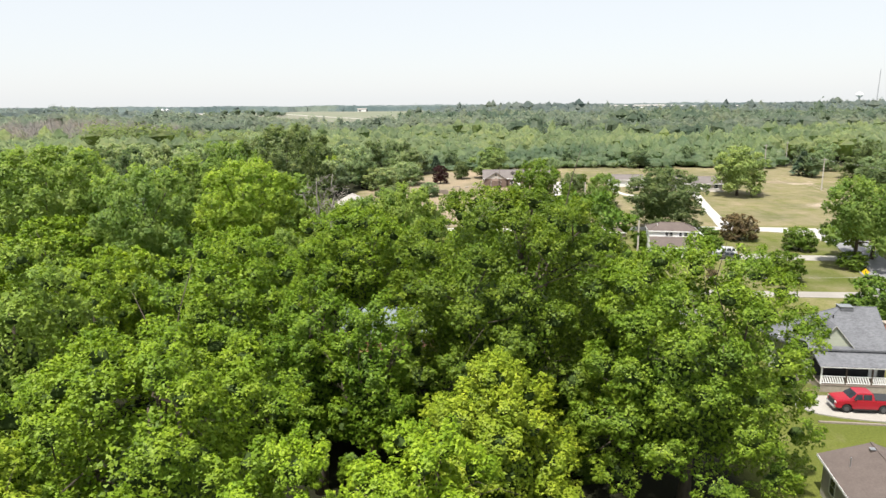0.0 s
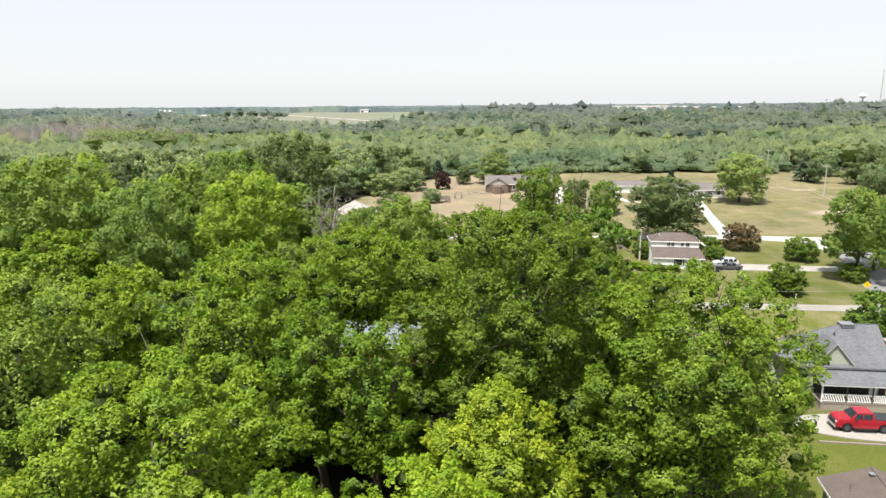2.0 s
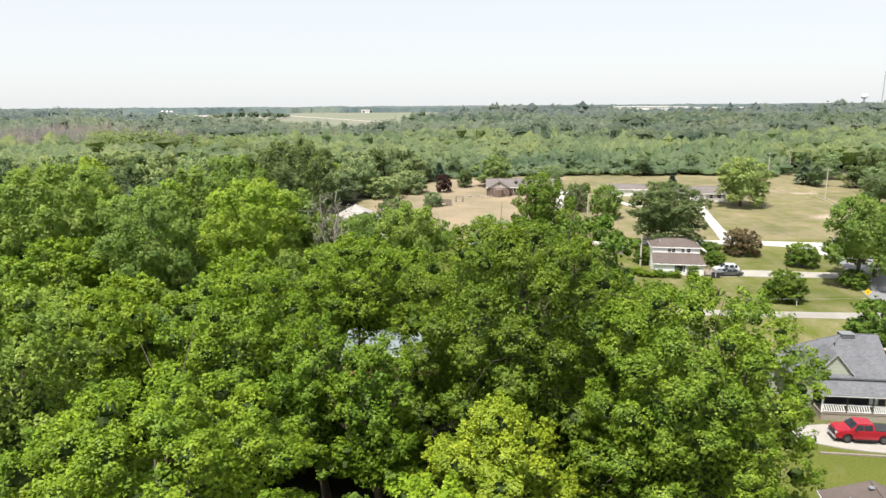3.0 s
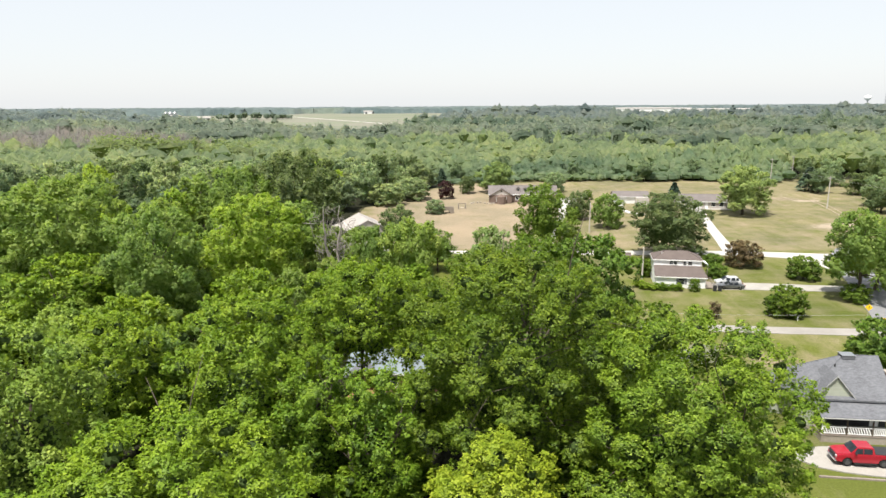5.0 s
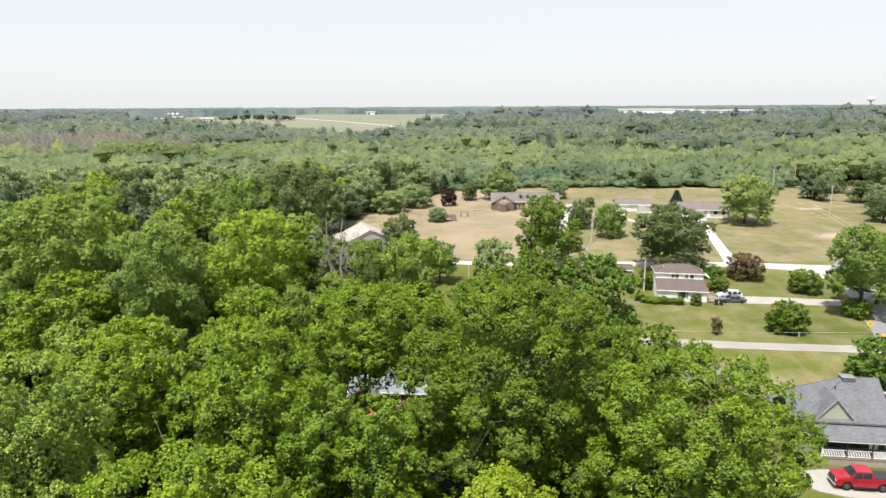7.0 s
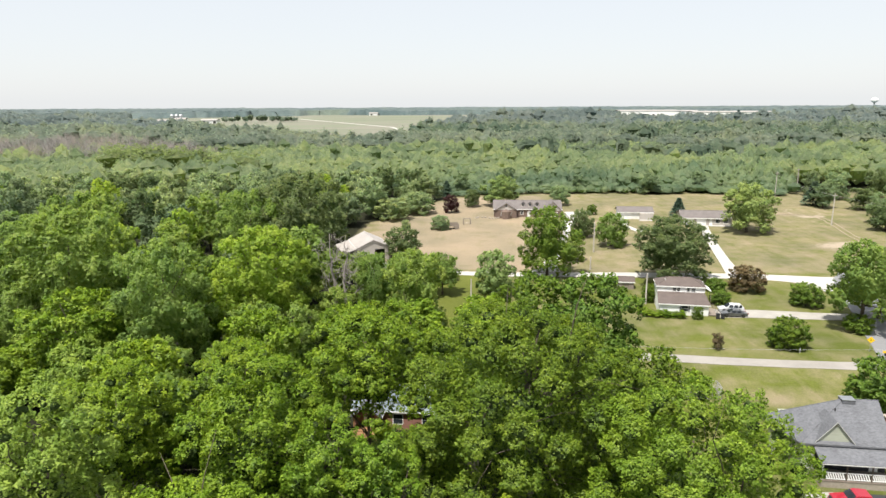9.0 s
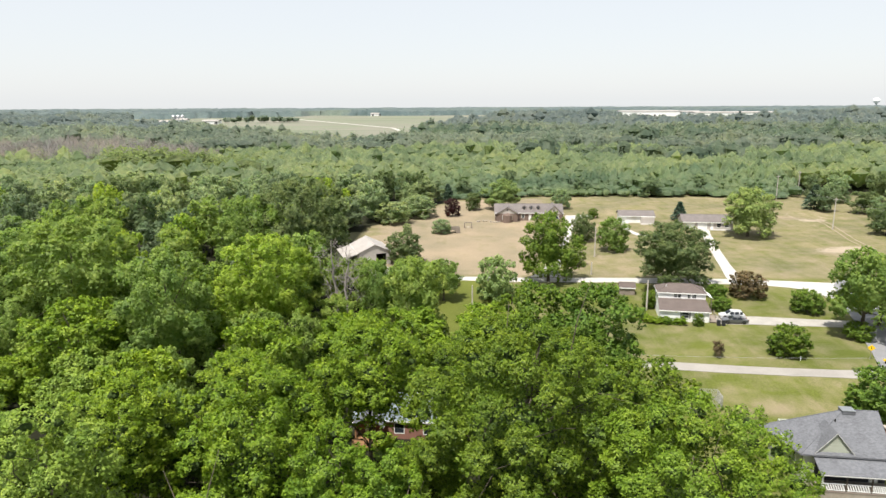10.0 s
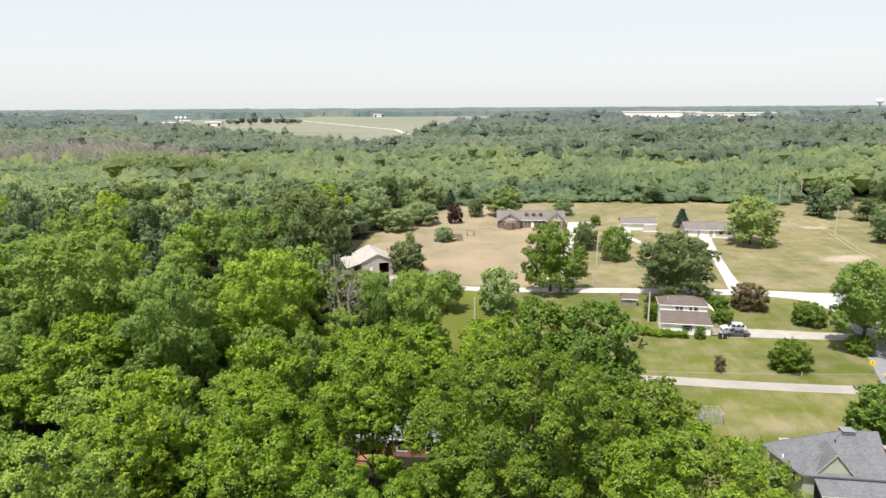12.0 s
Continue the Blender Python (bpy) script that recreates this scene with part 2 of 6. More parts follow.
CLEARING = [(-32, 168), (-30, 228), (-22, 242), (-15, 260), (-3, 286), (20, 293), (60, 293), (120, 292), (131, 281),
            (133, 258), (131, 232), (125, 205), (110, 170), (100, 140), (90, 110), (80, 60), (80, -40), (27, -40),
            (27, 60), (29, 92), (27, 112), (24, 118), (6, 115), (-14, 115), (-18, 150), (-20, 160)]
FIELD = [(-800, 1620), (-600, 1210), (-490, 1010), (-372, 880), (-250, 740), (-132, 600), (-52, 556), (-46, 690), (-42, 860), (44, 1190), (90, 1820), (-380, 1950)]
YARD_FAR = [(262, 1130), (560, 1130), (790, 1640), (790, 1730), (380, 1730)]
DRY = [(-29, 170), (-27, 226), (-14, 258), (0, 284), (33, 288), (33, 168), (20, 163), (-8, 164)]

# ---- ground: one sheet to the horizon ----


def spaced(lo, hi, fine, far, n):
    inner = np.arange(lo, hi + 0.01, fine)
    out = np.geomspace(fine * 2, far, n)
    return np.concatenate([lo - out[::-1], inner, hi + out])


def mesh_of(name, verts, faces, mat, smooth=False):
    me = bpy.data.meshes.new(name)
    me.from_pydata([tuple(v) for v in verts], [], [tuple(f) for f in faces])
    me.materials.append(mat)
    if smooth:
        me.polygons.foreach_set("use_smooth", [True] * len(me.polygons))
    me.update()
    return me


def ground_material():
    m, nt, b = shader("grass_ground", 0.95, 0.0, 0.15)
    att = {}
    for k in ("dry", "litter", "crop", "sand"):
        a = nt.nodes.new("ShaderNodeAttribute")
        a.attribute_name = k
        att[k] = a.outputs["Fac"]
    fine = noise_fac(nt, 5.0, 6, 0.7)
    mid = noise_fac(nt, 0.22, 4, 0.6)
    big = noise_fac(nt, 0.05, 3, 0.55)
    mow = noise_fac(nt, 0.5, 5, 0.65, (1.0, 0.09, 1.0))
    green = ramp(nt, fine, [(0.3, (0.066, 0.080, 0.015)), (0.7, (0.138, 0.153, 0.032))])
    straw = ramp(nt, fine, [(0.3, (0.212, 0.166, 0.113)), (0.7, (0.305, 0.246, 0.175))])
    s1 = nt.nodes.new("ShaderNodeMath")
    s1.operation = "MULTIPLY_ADD"
    nt.links.new(mid, s1.inputs[0])
    s1.inputs[1].default_value = 1.5
    nt.links.new(att["dry"], s1.inputs[2])
    s2 = nt.nodes.new("ShaderNodeMath")
    s2.operation = "MULTIPLY_ADD"
    nt.links.new(mow, s2.inputs[0])
    s2.inputs[1].default_value = 0.75
    nt.links.new(s1.outputs[0], s2.inputs[2])
    half = nt.nodes.new("ShaderNodeMath")
    half.operation = "SUBTRACT"
    half.use_clamp = True
    nt.links.new(s2.outputs[0], half.inputs[0])
    half.inputs[1].default_value = 1.0
    col = mixc(nt, half.outputs[0], green, straw)
    tone = ramp(nt, big, [(0.3, (0.72, 0.78, 0.74)), (0.7, (1.14, 1.12, 1.10))])
    col = mixc(nt, 1.0, col, tone, "MULTIPLY")
    # leaf litter darkened to near black: tree shade put into its colour
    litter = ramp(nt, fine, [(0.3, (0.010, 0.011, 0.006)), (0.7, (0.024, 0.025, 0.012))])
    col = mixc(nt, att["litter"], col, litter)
    crop = ramp(nt, noise_fac(nt, 0.012, 3, 0.5, (0.3, 1.0, 1.0)), [(0.35, (0.145, 0.17, 0.11)), (0.5, (0.20, 0.19, 0.155)), (0.65, (0.155, 0.185, 0.115))])
    col = mixc(nt, att["crop"], col, crop)
    worn = nt.nodes.new("ShaderNodeMath")
    worn.operation, worn.use_clamp = "MULTIPLY_ADD", True
    nt.links.new(noise_fac(nt, 0.7, 5, 0.7), worn.inputs[0])
    worn.inputs[1].default_value = 3.4
    gone = nt.nodes.new("ShaderNodeMath")
    gone.operation = "MULTIPLY_ADD"
    nt.links.new(att["sand"], gone.inputs[0])
    gone.inputs[1].default_value, gone.inputs[2].default_value = 2.4, -2.75
    nt.links.new(gone.outputs[0], worn.inputs[2])
    soil = ramp(nt, fine, [(0.3, (0.27, 0.22, 0.16)), (0.7, (0.38, 0.32, 0.245))])
    col = mixc(nt, worn.outputs[0], col, soil)
    nt.links.new(col, b.inputs["Base Color"])
    bump(nt, b, fine, 0.6, 0.08)
    return m


def build_ground():
    xs = spaced(-120, 150, 2.5, 4700, 26)
    ys = np.concatenate([-30 - np.geomspace(5, 1500, 14)[::-1], np.arange(-30, 330, 2.5), 330 + np.geomspace(5, 4550, 40)])
    X, Y = np.meshgrid(xs, ys)
    Z = land(X, Y)
    nx, ny = len(xs), len(ys)
    idx = np.arange(nx * ny).reshape(ny, nx)
    faces = np.stack([idx[:-1, :-1], idx[:-1, 1:], idx[1:, 1:], idx[1:, :-1]], -1).reshape(-1, 4)
    me = mesh_of("ground", np.stack([X, Y, Z], -1).reshape(-1, 3), faces, ground_material(), True)
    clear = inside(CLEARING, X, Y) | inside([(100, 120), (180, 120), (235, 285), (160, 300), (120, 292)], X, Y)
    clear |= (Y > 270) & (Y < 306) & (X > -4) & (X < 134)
    crop = inside(FIELD, X, Y) | (Y > 1500)
    dry = np.where(Y < 62, -0.3, 0.0)
    dry[(Y > 98) & (Y < 156)] = 0.06
    dry[(Y > 76) & (Y < 98)] = -0.1
    dry[(Y > 83) & (Y < 86)] = -0.12
    dry[(Y > 91.5) & (Y < 94)] = -0.08
    dry[(Y > 156) & (Y < 300)] = 0.48
    dry[(Y > 240) & (Y < 300) & (X > 35)] = 0.46
    dry[(Y > 110) & (Y < 158) & (X < 12)] = -0.3
    dry[(Y > 165) & (Y < 240) & (X > 66)] = 0.38
    dry[inside(DRY, X, Y)] = 0.95
    spot = lambda x, y, a, b: np.exp(-(((X - x) / a) ** 2 + ((Y - y) / b) ** 2))
    ring = np.hypot((X - 125) / 5.0, (Y - 243) / 8.0)
    sand = spot(106, 186, 7, 4) + 0.9 * spot(113, 190, 6, 3) + 0.62 * np.exp(-((ring - 1) / 0.3) ** 2) + 0.7 * spot(123, 234, 6, 2.5) + 0.55 * spot(120, 222, 2.5, 12)
    for px, py, pa, pb in ((53, 96.3, 4.5, 0.9), (47, 90.2, 3.2, 0.8), (43.6, 88.4, 2.4, 0.6), (58, 95, 3.2, 1.1), (45, 86.4, 3.0, 0.5), (49, 82, 5, 0.7), (37, 94, 4, 0.7)):
        sand += 0.5 * spot(px, py, pa, pb)
        dry += 0.28 * spot(px, py, pa * 1.6, pb * 2.2)
    dry += 0.6 * np.exp(-(((X - 107) / 6) ** 2 + ((Y - 185) / 3.2) ** 2)) + 0.5 * np.exp(-(((X - 118) / 4) ** 2 + ((Y - 238) / 4) ** 2))
    dry += 0.3 * np.exp(-(((X - 48) / 14) ** 2 + ((Y - 88) / 2.2) ** 2)) + 0.25 * np.exp(-((Y - 57) / 1.2) ** 2) * (X > 30)
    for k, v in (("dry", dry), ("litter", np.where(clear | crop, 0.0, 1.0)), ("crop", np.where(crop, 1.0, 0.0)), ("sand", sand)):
        a = me.attributes.new(k, "FLOAT", "POINT")
        a.data.foreach_set("value", v.reshape(-1).astype(np.float32))
    tagged(new("ground", me), "mown and sun-dried grass with bare woodland floor painted shade-dark", "ground", kind="structure")


build_ground()


def ribbon(name, left, right, mat, label, category, lift=0.06):
    """A road laid on the land between two edges, with a real thickness at its sides."""
    def even(p):
        p = np.array(p, float)
        d = np.concatenate([[0], np.cumsum(np.hypot(*np.diff(p, axis=0).T))])
        n = max(3, int(d[-1] / 2.0))
        s = np.linspace(0, d[-1], n)
        return np.stack([np.interp(s, d, p[:, 0]), np.interp(s, d, p[:, 1])], -1), n
    _, n1 = even(left)
    _, n2 = even(right)
    n = max(n1, n2)

    def resample(p):
        p = np.array(p, float)
        d = np.concatenate([[0], np.cumsum(np.hypot(*np.diff(p, axis=0).T))])
        s = np.linspace(0, d[-1], n)
        return np.stack([np.interp(s, d, p[:, 0]), np.interp(s, d, p[:, 1])], -1)
    L, R = resample(left), resample(right)
    rng = np.random.default_rng(len(name) + n)
    wob = lambda: np.convolve(rng.normal(0, 0.22, n + 4), np.ones(5) / 5, "valid")
    L[:, 1] += wob()
    R[:, 1] += wob()
    rows = []
    for f in (0, 0.25, 0.5, 0.75, 1):
        P = L * (1 - f) + R * f
        rows.append(np.column_stack([P, land(P[:, 0], P[:, 1]) + lift]))
    top = np.stack(rows, 1)
    skirt = top[:, [0, -1]].copy()
    skirt[:, :, 2] -= lift + 0.15
    verts = np.concatenate([top.reshape(-1, 3), skirt.reshape(-1, 3)])
    base = n * 5
    faces = []
    for i in range(n - 1):
        for j in range(4):
            a = i * 5 + j
            faces.append((a, a + 1, a + 6, a + 5))
        faces.append((i * 5, i * 5 + 5, base + i * 2 + 2, base + i * 2))
        faces.append((i * 5 + 9, i * 5 + 4, base + i * 2 + 1, base + i * 2 + 3))
    return tagged(new(name, mesh_of(name, verts, faces, mat, False)), label, category, kind="structure")


ribbon("road", [(-34, 172), (-16, 167), (-1.6, 161.3), (12, 160.6), (26, 159.3), (40, 157.6), (52, 156), (69, 154.8), (78, 153.3), (86, 152), (104, 153)],
       [(-34, 167), (-17, 163), (-1.5, 158.2), (12, 156.6), (26, 155.4), (38.6, 153.6), (51, 151.5), (64, 150.5), (70, 149.6), (76, 147.6), (79, 143), (79.6, 137)],
       ROAD, "pale concrete lane running past the farm yards", "road")
ribbon("road_lower", [(20, 107.6), (29, 106.1), (37, 104.5), (45, 102.8), (53.3, 101.2), (61.7, 100.3), (69, 100.3)],
       [(20, 104.8), (28.2, 103.3), (36, 101.6), (44, 99.7), (52, 98.2), (60, 97.3), (67, 97)], ROAD_OLD, "narrow pale concrete lane across the mown grass", "road")
ribbon("road_main", [(60, 60), (62.5, 80), (65.5, 95), (68.2, 103), (70.2, 108), (72.3, 114), (75.4, 121.6), (79, 132), (86, 150), (92, 158)],
       [(67, 58), (69, 80), (72, 95), (74.5, 103), (76.5, 108), (78.7, 114), (82, 121.6), (86, 132), (94, 150), (104, 156)], ASPHALT, "grey asphalt street beside the pale lane", "road", 0.08)
ribbon("driveway", [(63.9, 154.5), (66.6, 166), (69.5, 178.7), (76.3, 208), (77.8, 217), (78, 219)],
       [(67.6, 154.5), (70, 168), (73.6, 185), (79.2, 208), (81.5, 216), (82, 219)], ROAD, "straight pale concrete driveway up to the garage", "driveway", 0.1)
ribbon("driveway_house", [(50, 127.6), (56.6, 127.2), (63, 126.4), (70.5, 125.4), (77.5, 124.6)], [(50, 122.8), (54.6, 122.5), (61, 121.8), (68.6, 121.3), (76, 120.6)],
       GRAVEL, "pale gravel driveway beside the white house", "driveway", 0.07)
ribbon("driveway_farm", [(18, 160.3), (21.4, 164.6), (29, 190), (33.2, 206), (36.5, 228), (39.6, 246.5)], [(26, 160), (25.6, 163), (31, 189), (35.2, 206), (40, 229), (49, 246)],
       ROAD, "pale concrete farm driveway widening to a pad", "driveway", 0.09)
ribbon("path", [(56.5, 231), (54, 217.5), (55.8, 208), (60, 206)], [(59, 231), (56, 218), (57.5, 210), (60.2, 207.6)], ROAD, "narrow curved concrete path to the garage", "path", 0.08)
for side in (0.0, 2.0):
    c = [(117, 188), (118.4, 200), (121.9, 214), (125, 227), (125.4, 234), (122.5, 239), (117, 239.5), (114, 237.6)]
    ribbon("track", [(x + side - 1.15, y) for x, y in c], [(x + side - 0.7, y) for x, y in c], DIRT, "pale worn wheel rut of a dirt track", "track", 0.05)
ribbon("gravel_pad", [(36.9, 65.0), (37.6, 66.0), (39.2, 66.5), (42, 66.9), (48, 66.3), (56, 65.4)], [(36.9, 64.2), (37.5, 63.2), (39.0, 62.2), (42, 61.2), (48, 60.2), (56, 59.3)], GRAVEL, "pale gravel parking pad in front of the porch", "driveway", 0.12)
ribbon("gravel_yard", [(-30, 172.5), (-22, 172), (-12, 169)], [(-27, 159), (-20, 156.5), (-11, 158)], GRAVEL, "pale gravel yard in front of the pole barn", "driveway", 0.1)
# ---- trees ----


def quads_mesh(name, verts, mat, facing=None, own_share=0.3, tone=None):
    """A mesh of loose leaves: verts is (n, corners, 3); facing softens their shading into boughs."""
    n, c = verts.shape[:2]
    if facing is not None:
        own = unit(np.cross(verts[:, 1] - verts[:, 0], verts[:, 2] - verts[:, 0]))
        turned = (own * facing).sum(1) < 0
        verts[turned] = verts[turned][:, ::-1]
        own[turned] *= -1
    me = bpy.data.meshes.new(name)
    me.vertices.add(n * c)
    me.vertices.foreach_set("co", verts.astype(np.float32).reshape(-1))
    me.loops.add(n * c)
    me.loops.foreach_set("vertex_index", np.arange(n * c, dtype=np.int32))
    me.polygons.add(n)
    me.polygons.foreach_set("loop_start", np.arange(0, n * c, c, dtype=np.int32))
    me.update(calc_edges=True)
    me.materials.append(mat)
    me.attributes.new("shoot", "FLOAT", "FACE").data.foreach_set("value", np.full(n, 0.5, np.float32) if tone is None else tone.astype(np.float32))
    if facing is not None:
        me.normals_split_custom_set_from_vertices(np.repeat(unit(own * own_share + facing), c, axis=0).astype(np.float32))
    return me


def unit(v):
    return v / np.maximum(np.linalg.norm(v, axis=-1, keepdims=True), 1e-9)


def leaves(rng, pos, out, length, width, up=0.45, wild=0.75, droop=0.25):
    """Pointed leaves at pos, facing between outwards, up and chance, with a drooping tip."""
    n = len(pos)
    nor = unit(out * 0.5 + np.array([0, 0, up]) + rng.normal(0, wild * 0.55, (n, 3)))
    t = unit(np.cross(nor, rng.normal(0, 1, (n, 3))))
    b = np.cross(nor, t)
    k = rng.uniform(0.6, 1.35, (n, 1))
    L, W = length * k * 0.5, width * k * 0.5
    tip = pos + t * L
    tip[:, 2] -= (droop * L)[:, 0]
    return np.stack([pos - t * L * 0.9 - b * W, tip, pos - t * L * 0.7 + b * W], 1)


def ball(rng, centre, radii, around, high, rough=0.14):
    """An added shell inside a bough, uneven and closed, of four-cornered patches."""
    a = np.linspace(0, 2 * math.pi, around + 1)
    e = np.linspace(-math.pi / 2, math.pi / 2, high + 1)
    k = 1 + rng.normal(0, rough, (high + 1, around + 1))
    k[:, -1] = k[:, 0]
    k[0], k[-1] = k[0, 0], k[-1, 0]
    p = np.stack([np.cos(e)[:, None] * np.cos(a) * k, np.cos(e)[:, None] * np.sin(a) * k, np.sin(e)[:, None] * k], -1) * radii + centre
    return np.stack([p[:-1, :-1], p[:-1, 1:], p[1:, 1:], p[1:, :-1]], 2).reshape(-1, 4, 3)


def girth_at(f, R, peak):
    """Radius of a crown at the share f of its height: peak 0 is a broad dome, 1 a cone."""
    f = np.asarray(f, float)
    dome = np.clip(1 - np.abs((f - 0.36) / 0.66) ** 2.6, 0.02, 1) ** 0.4
    cone = np.clip(1.02 - f, 0.02, 1) ** 0.75 * np.clip(0.55 + 2.2 * f, 0, 1)
    return R * (dome * (1 - peak) + cone * peak)


def crown_boughs(rng, R, H, z0, lobes, peak):
    """Centres, radii and outward directions of the boughs, spread evenly over the crown's outline."""
    n = lobes * 16
    f = rng.uniform(0.04, 0.92, n)
    w = girth_at(f, R, peak)
    keep = rng.uniform(0, R, n) < w + R * 0.12
    f, w = f[keep], w[keep]
    # the cap: boughs over the whole top, not only along its rim
    fg = np.linspace(0.4, 1.0, 60)
    cap = R * 0.85 * np.sqrt(rng.uniform(0, 1, lobes * 7))
    f = np.concatenate([f, np.interp(-cap, -girth_at(fg, R, peak), fg)])
    n = len(f)
    a = rng.uniform(0, 2 * math.pi, n)
    size = R * 1.72 / math.sqrt(lobes) * rng.uniform(0.75, 1.3, n) * (1.12 - 0.35 * f)
    k = np.concatenate([w, cap + size[len(w):] * 0.7])
    k = np.maximum(k - size * rng.uniform(0.55, 0.85, n), 0) * rng.uniform(0.92, 1.04, n)
    p = np.stack([np.cos(a) * k, np.sin(a) * k, z0 + H * f - size * 0.45], -1)
    took = [int(np.argmax(f))]
    dist = np.linalg.norm(p - p[took[0]], axis=1) / size
    while len(took) < min(lobes, n):
        i = int(np.argmax(dist * rng.uniform(0.8, 1.0, n)))
        took.append(i)
        dist = np.minimum(dist, np.linalg.norm(p - p[i], axis=1) / size)
    c0 = np.array([0, 0, z0 + H * 0.38])
    out = unit((p[took] - c0) / np.array([R, R, H * 0.62]))
    return p[took], size[took], out


def crown_leaves(rng, R, H, z0, lobes, cover, leaf, clump_r, up=0.6, near=False, peak=0.0):
    """Boughs, each set with leafy shoots that reach outwards and up; gaps stay between the boughs."""
    lc, lr, lo = crown_boughs(rng, R, H, z0, lobes, peak)
    flat = np.array([1, 1, 0.78])
    m = np.maximum(6, (lr / clump_r) ** 2 * 11).astype(int)
    who = np.repeat(np.arange(len(lc)), m)
    n = len(who)
    d = unit(rng.normal(0, 1, (n, 3)) + lo[who] * 0.55 + np.array([0, 0, 0.45]))
    base = lc[who] + d * (lr[who] * rng.uniform(0.5, 0.86, n))[:, None] * flat
    # shoots buried inside another bough carry no leaves
    free = np.ones(n, bool)
    for j, (c, r) in enumerate(zip(lc, lr)):
        free &= (np.linalg.norm((base - c) / flat, axis=1) > r * 0.55) | (who == j)
    who, d, base = who[free], d[free], base[free]
    n = len(who)
    axis = unit(d * 0.7 + lo[who] * 0.35 + np.array([0, 0, 0.42]) + rng.normal(0, 0.22, (n, 3)))
    reach = clump_r * rng.uniform(0.55, 1.35, n)
    wide = leaf * (0.66 if near else 0.85)
    area = 2 * math.pi * (lr ** 2).sum() * 0.9 + 2 * math.pi * R * H * 0.25
    total = int(cover * 2.2 * area / (leaf * wide * 0.5))
    at = rng.choice(n, total, p=reach ** 1.6 / (reach ** 1.6).sum())
    t = rng.uniform(0, 1, total) ** 0.75
    side = rng.normal(0, 1, (total, 3))
    side = unit(side - axis[at] * (side * axis[at]).sum(1)[:, None])
    girth = reach[at] * (0.62 - 0.42 * t) * rng.uniform(0.25, 1, total) ** 0.6
    pos = base[at] + axis[at] * (reach[at] * t)[:, None] + side * girth[:, None] * np.array([1, 1, 0.8])
    v = leaves(rng, pos, unit(side + axis[at]), leaf, wide, up)
    face = unit(side * 0.45 + axis[at] * 0.4 + d[at] * 0.35 + lo[who[at]] * 0.3 + np.array([0, 0, 0.25]))
    tone = rng.uniform(0, 1, n)[at]
    # a thinner layer of larger leaves deeper in, seen through the gaps
    big = leaf * 1.2
    k = int(2 * math.pi * R * H * 0.6 / (big * big * 0.42))
    f = rng.uniform(0.02, 0.95, k)
    a = rng.uniform(0, 2 * math.pi, k)
    w = girth_at(f, R, peak) * rng.uniform(0.5, 0.74, k)
    q = np.stack([np.cos(a) * w, np.sin(a) * w, z0 + H * (0.08 + f * 0.82)], -1)
    away = unit(np.stack([np.cos(a), np.sin(a), f * 1.4 - 0.3], -1))
    v = np.concatenate([v, leaves(rng, q, away, big, big * 0.85, 0.4, 0.8)])
    face = np.concatenate([face, unit(away + rng.normal(0, 0.35, (k, 3)))])
    # inner leaves skip the lightest tones, so the gaps darken by colour
    tone = np.concatenate([tone, rng.uniform(0, 0.7, k)])
    # bring the whole crown to its true radius and height
    mid = v.mean(1)
    rad = R / np.percentile(np.hypot(mid[:, 0], mid[:, 1]), 98)
    low, high = np.percentile(mid[:, 2], 0.5), np.percentile(mid[:, 2], 99.8)
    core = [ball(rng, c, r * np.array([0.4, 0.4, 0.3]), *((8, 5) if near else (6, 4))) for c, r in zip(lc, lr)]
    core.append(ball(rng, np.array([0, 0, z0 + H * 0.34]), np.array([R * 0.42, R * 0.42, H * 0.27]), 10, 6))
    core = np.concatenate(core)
    for q in (v, lc, core):
        q[..., :2] *= rad
        q[..., 2] = z0 + (q[..., 2] - low) * H / (high - low)
    return v, lc, face, core, tone


def tube(path, radii, sides=7):
    """A tapered tube along a path: vertices and faces."""
    path = np.array(path, float)
    n = len(path)
    t = unit(np.gradient(path, axis=0))
    ref = np.array([0.31, 0.95, 0.05])
    a = unit(np.cross(t, ref))
    b = np.cross(t, a)
    ang = np.linspace(0, 2 * math.pi, sides, endpoint=False)
    ring = np.cos(ang)[None, :, None] * a[:, None] + np.sin(ang)[None, :, None] * b[:, None]
    v = (path[:, None] + ring * np.array(radii)[:, None, None]).reshape(-1, 3)
    f = []
    for i in range(n - 1):
        for j in range(sides):
            k = (j + 1) % sides
            f.append((i * sides + j, i * sides + k, (i + 1) * sides + k, (i + 1) * sides + j))
    f.append(tuple(range(sides - 1, -1, -1)))
    f.append(tuple(range((n - 1) * sides, n * sides)))
    return v, f


def bent(rng, a, b, n=6, sag=0.08):
    a, b = np.array(a, float), np.array(b, float)
    s = np.linspace(0, 1, n)[:, None]
    p = a * (1 - s) + b * s
    p[1:-1] += rng.normal(0, np.linalg.norm(b - a) * sag, (n - 2, 3)) * 0.6
    p[:, 2] += np.sin(s[:, 0] * math.pi) * np.linalg.norm(b - a) * 0.06
    return p


def join(pieces):
    V, F, o = [], [], 0
    for v, f in pieces:
        V.append(np.asarray(v, float))
        F += [tuple(i + o for i in q) for q in f]
        o += len(v)
    return np.concatenate(V), F


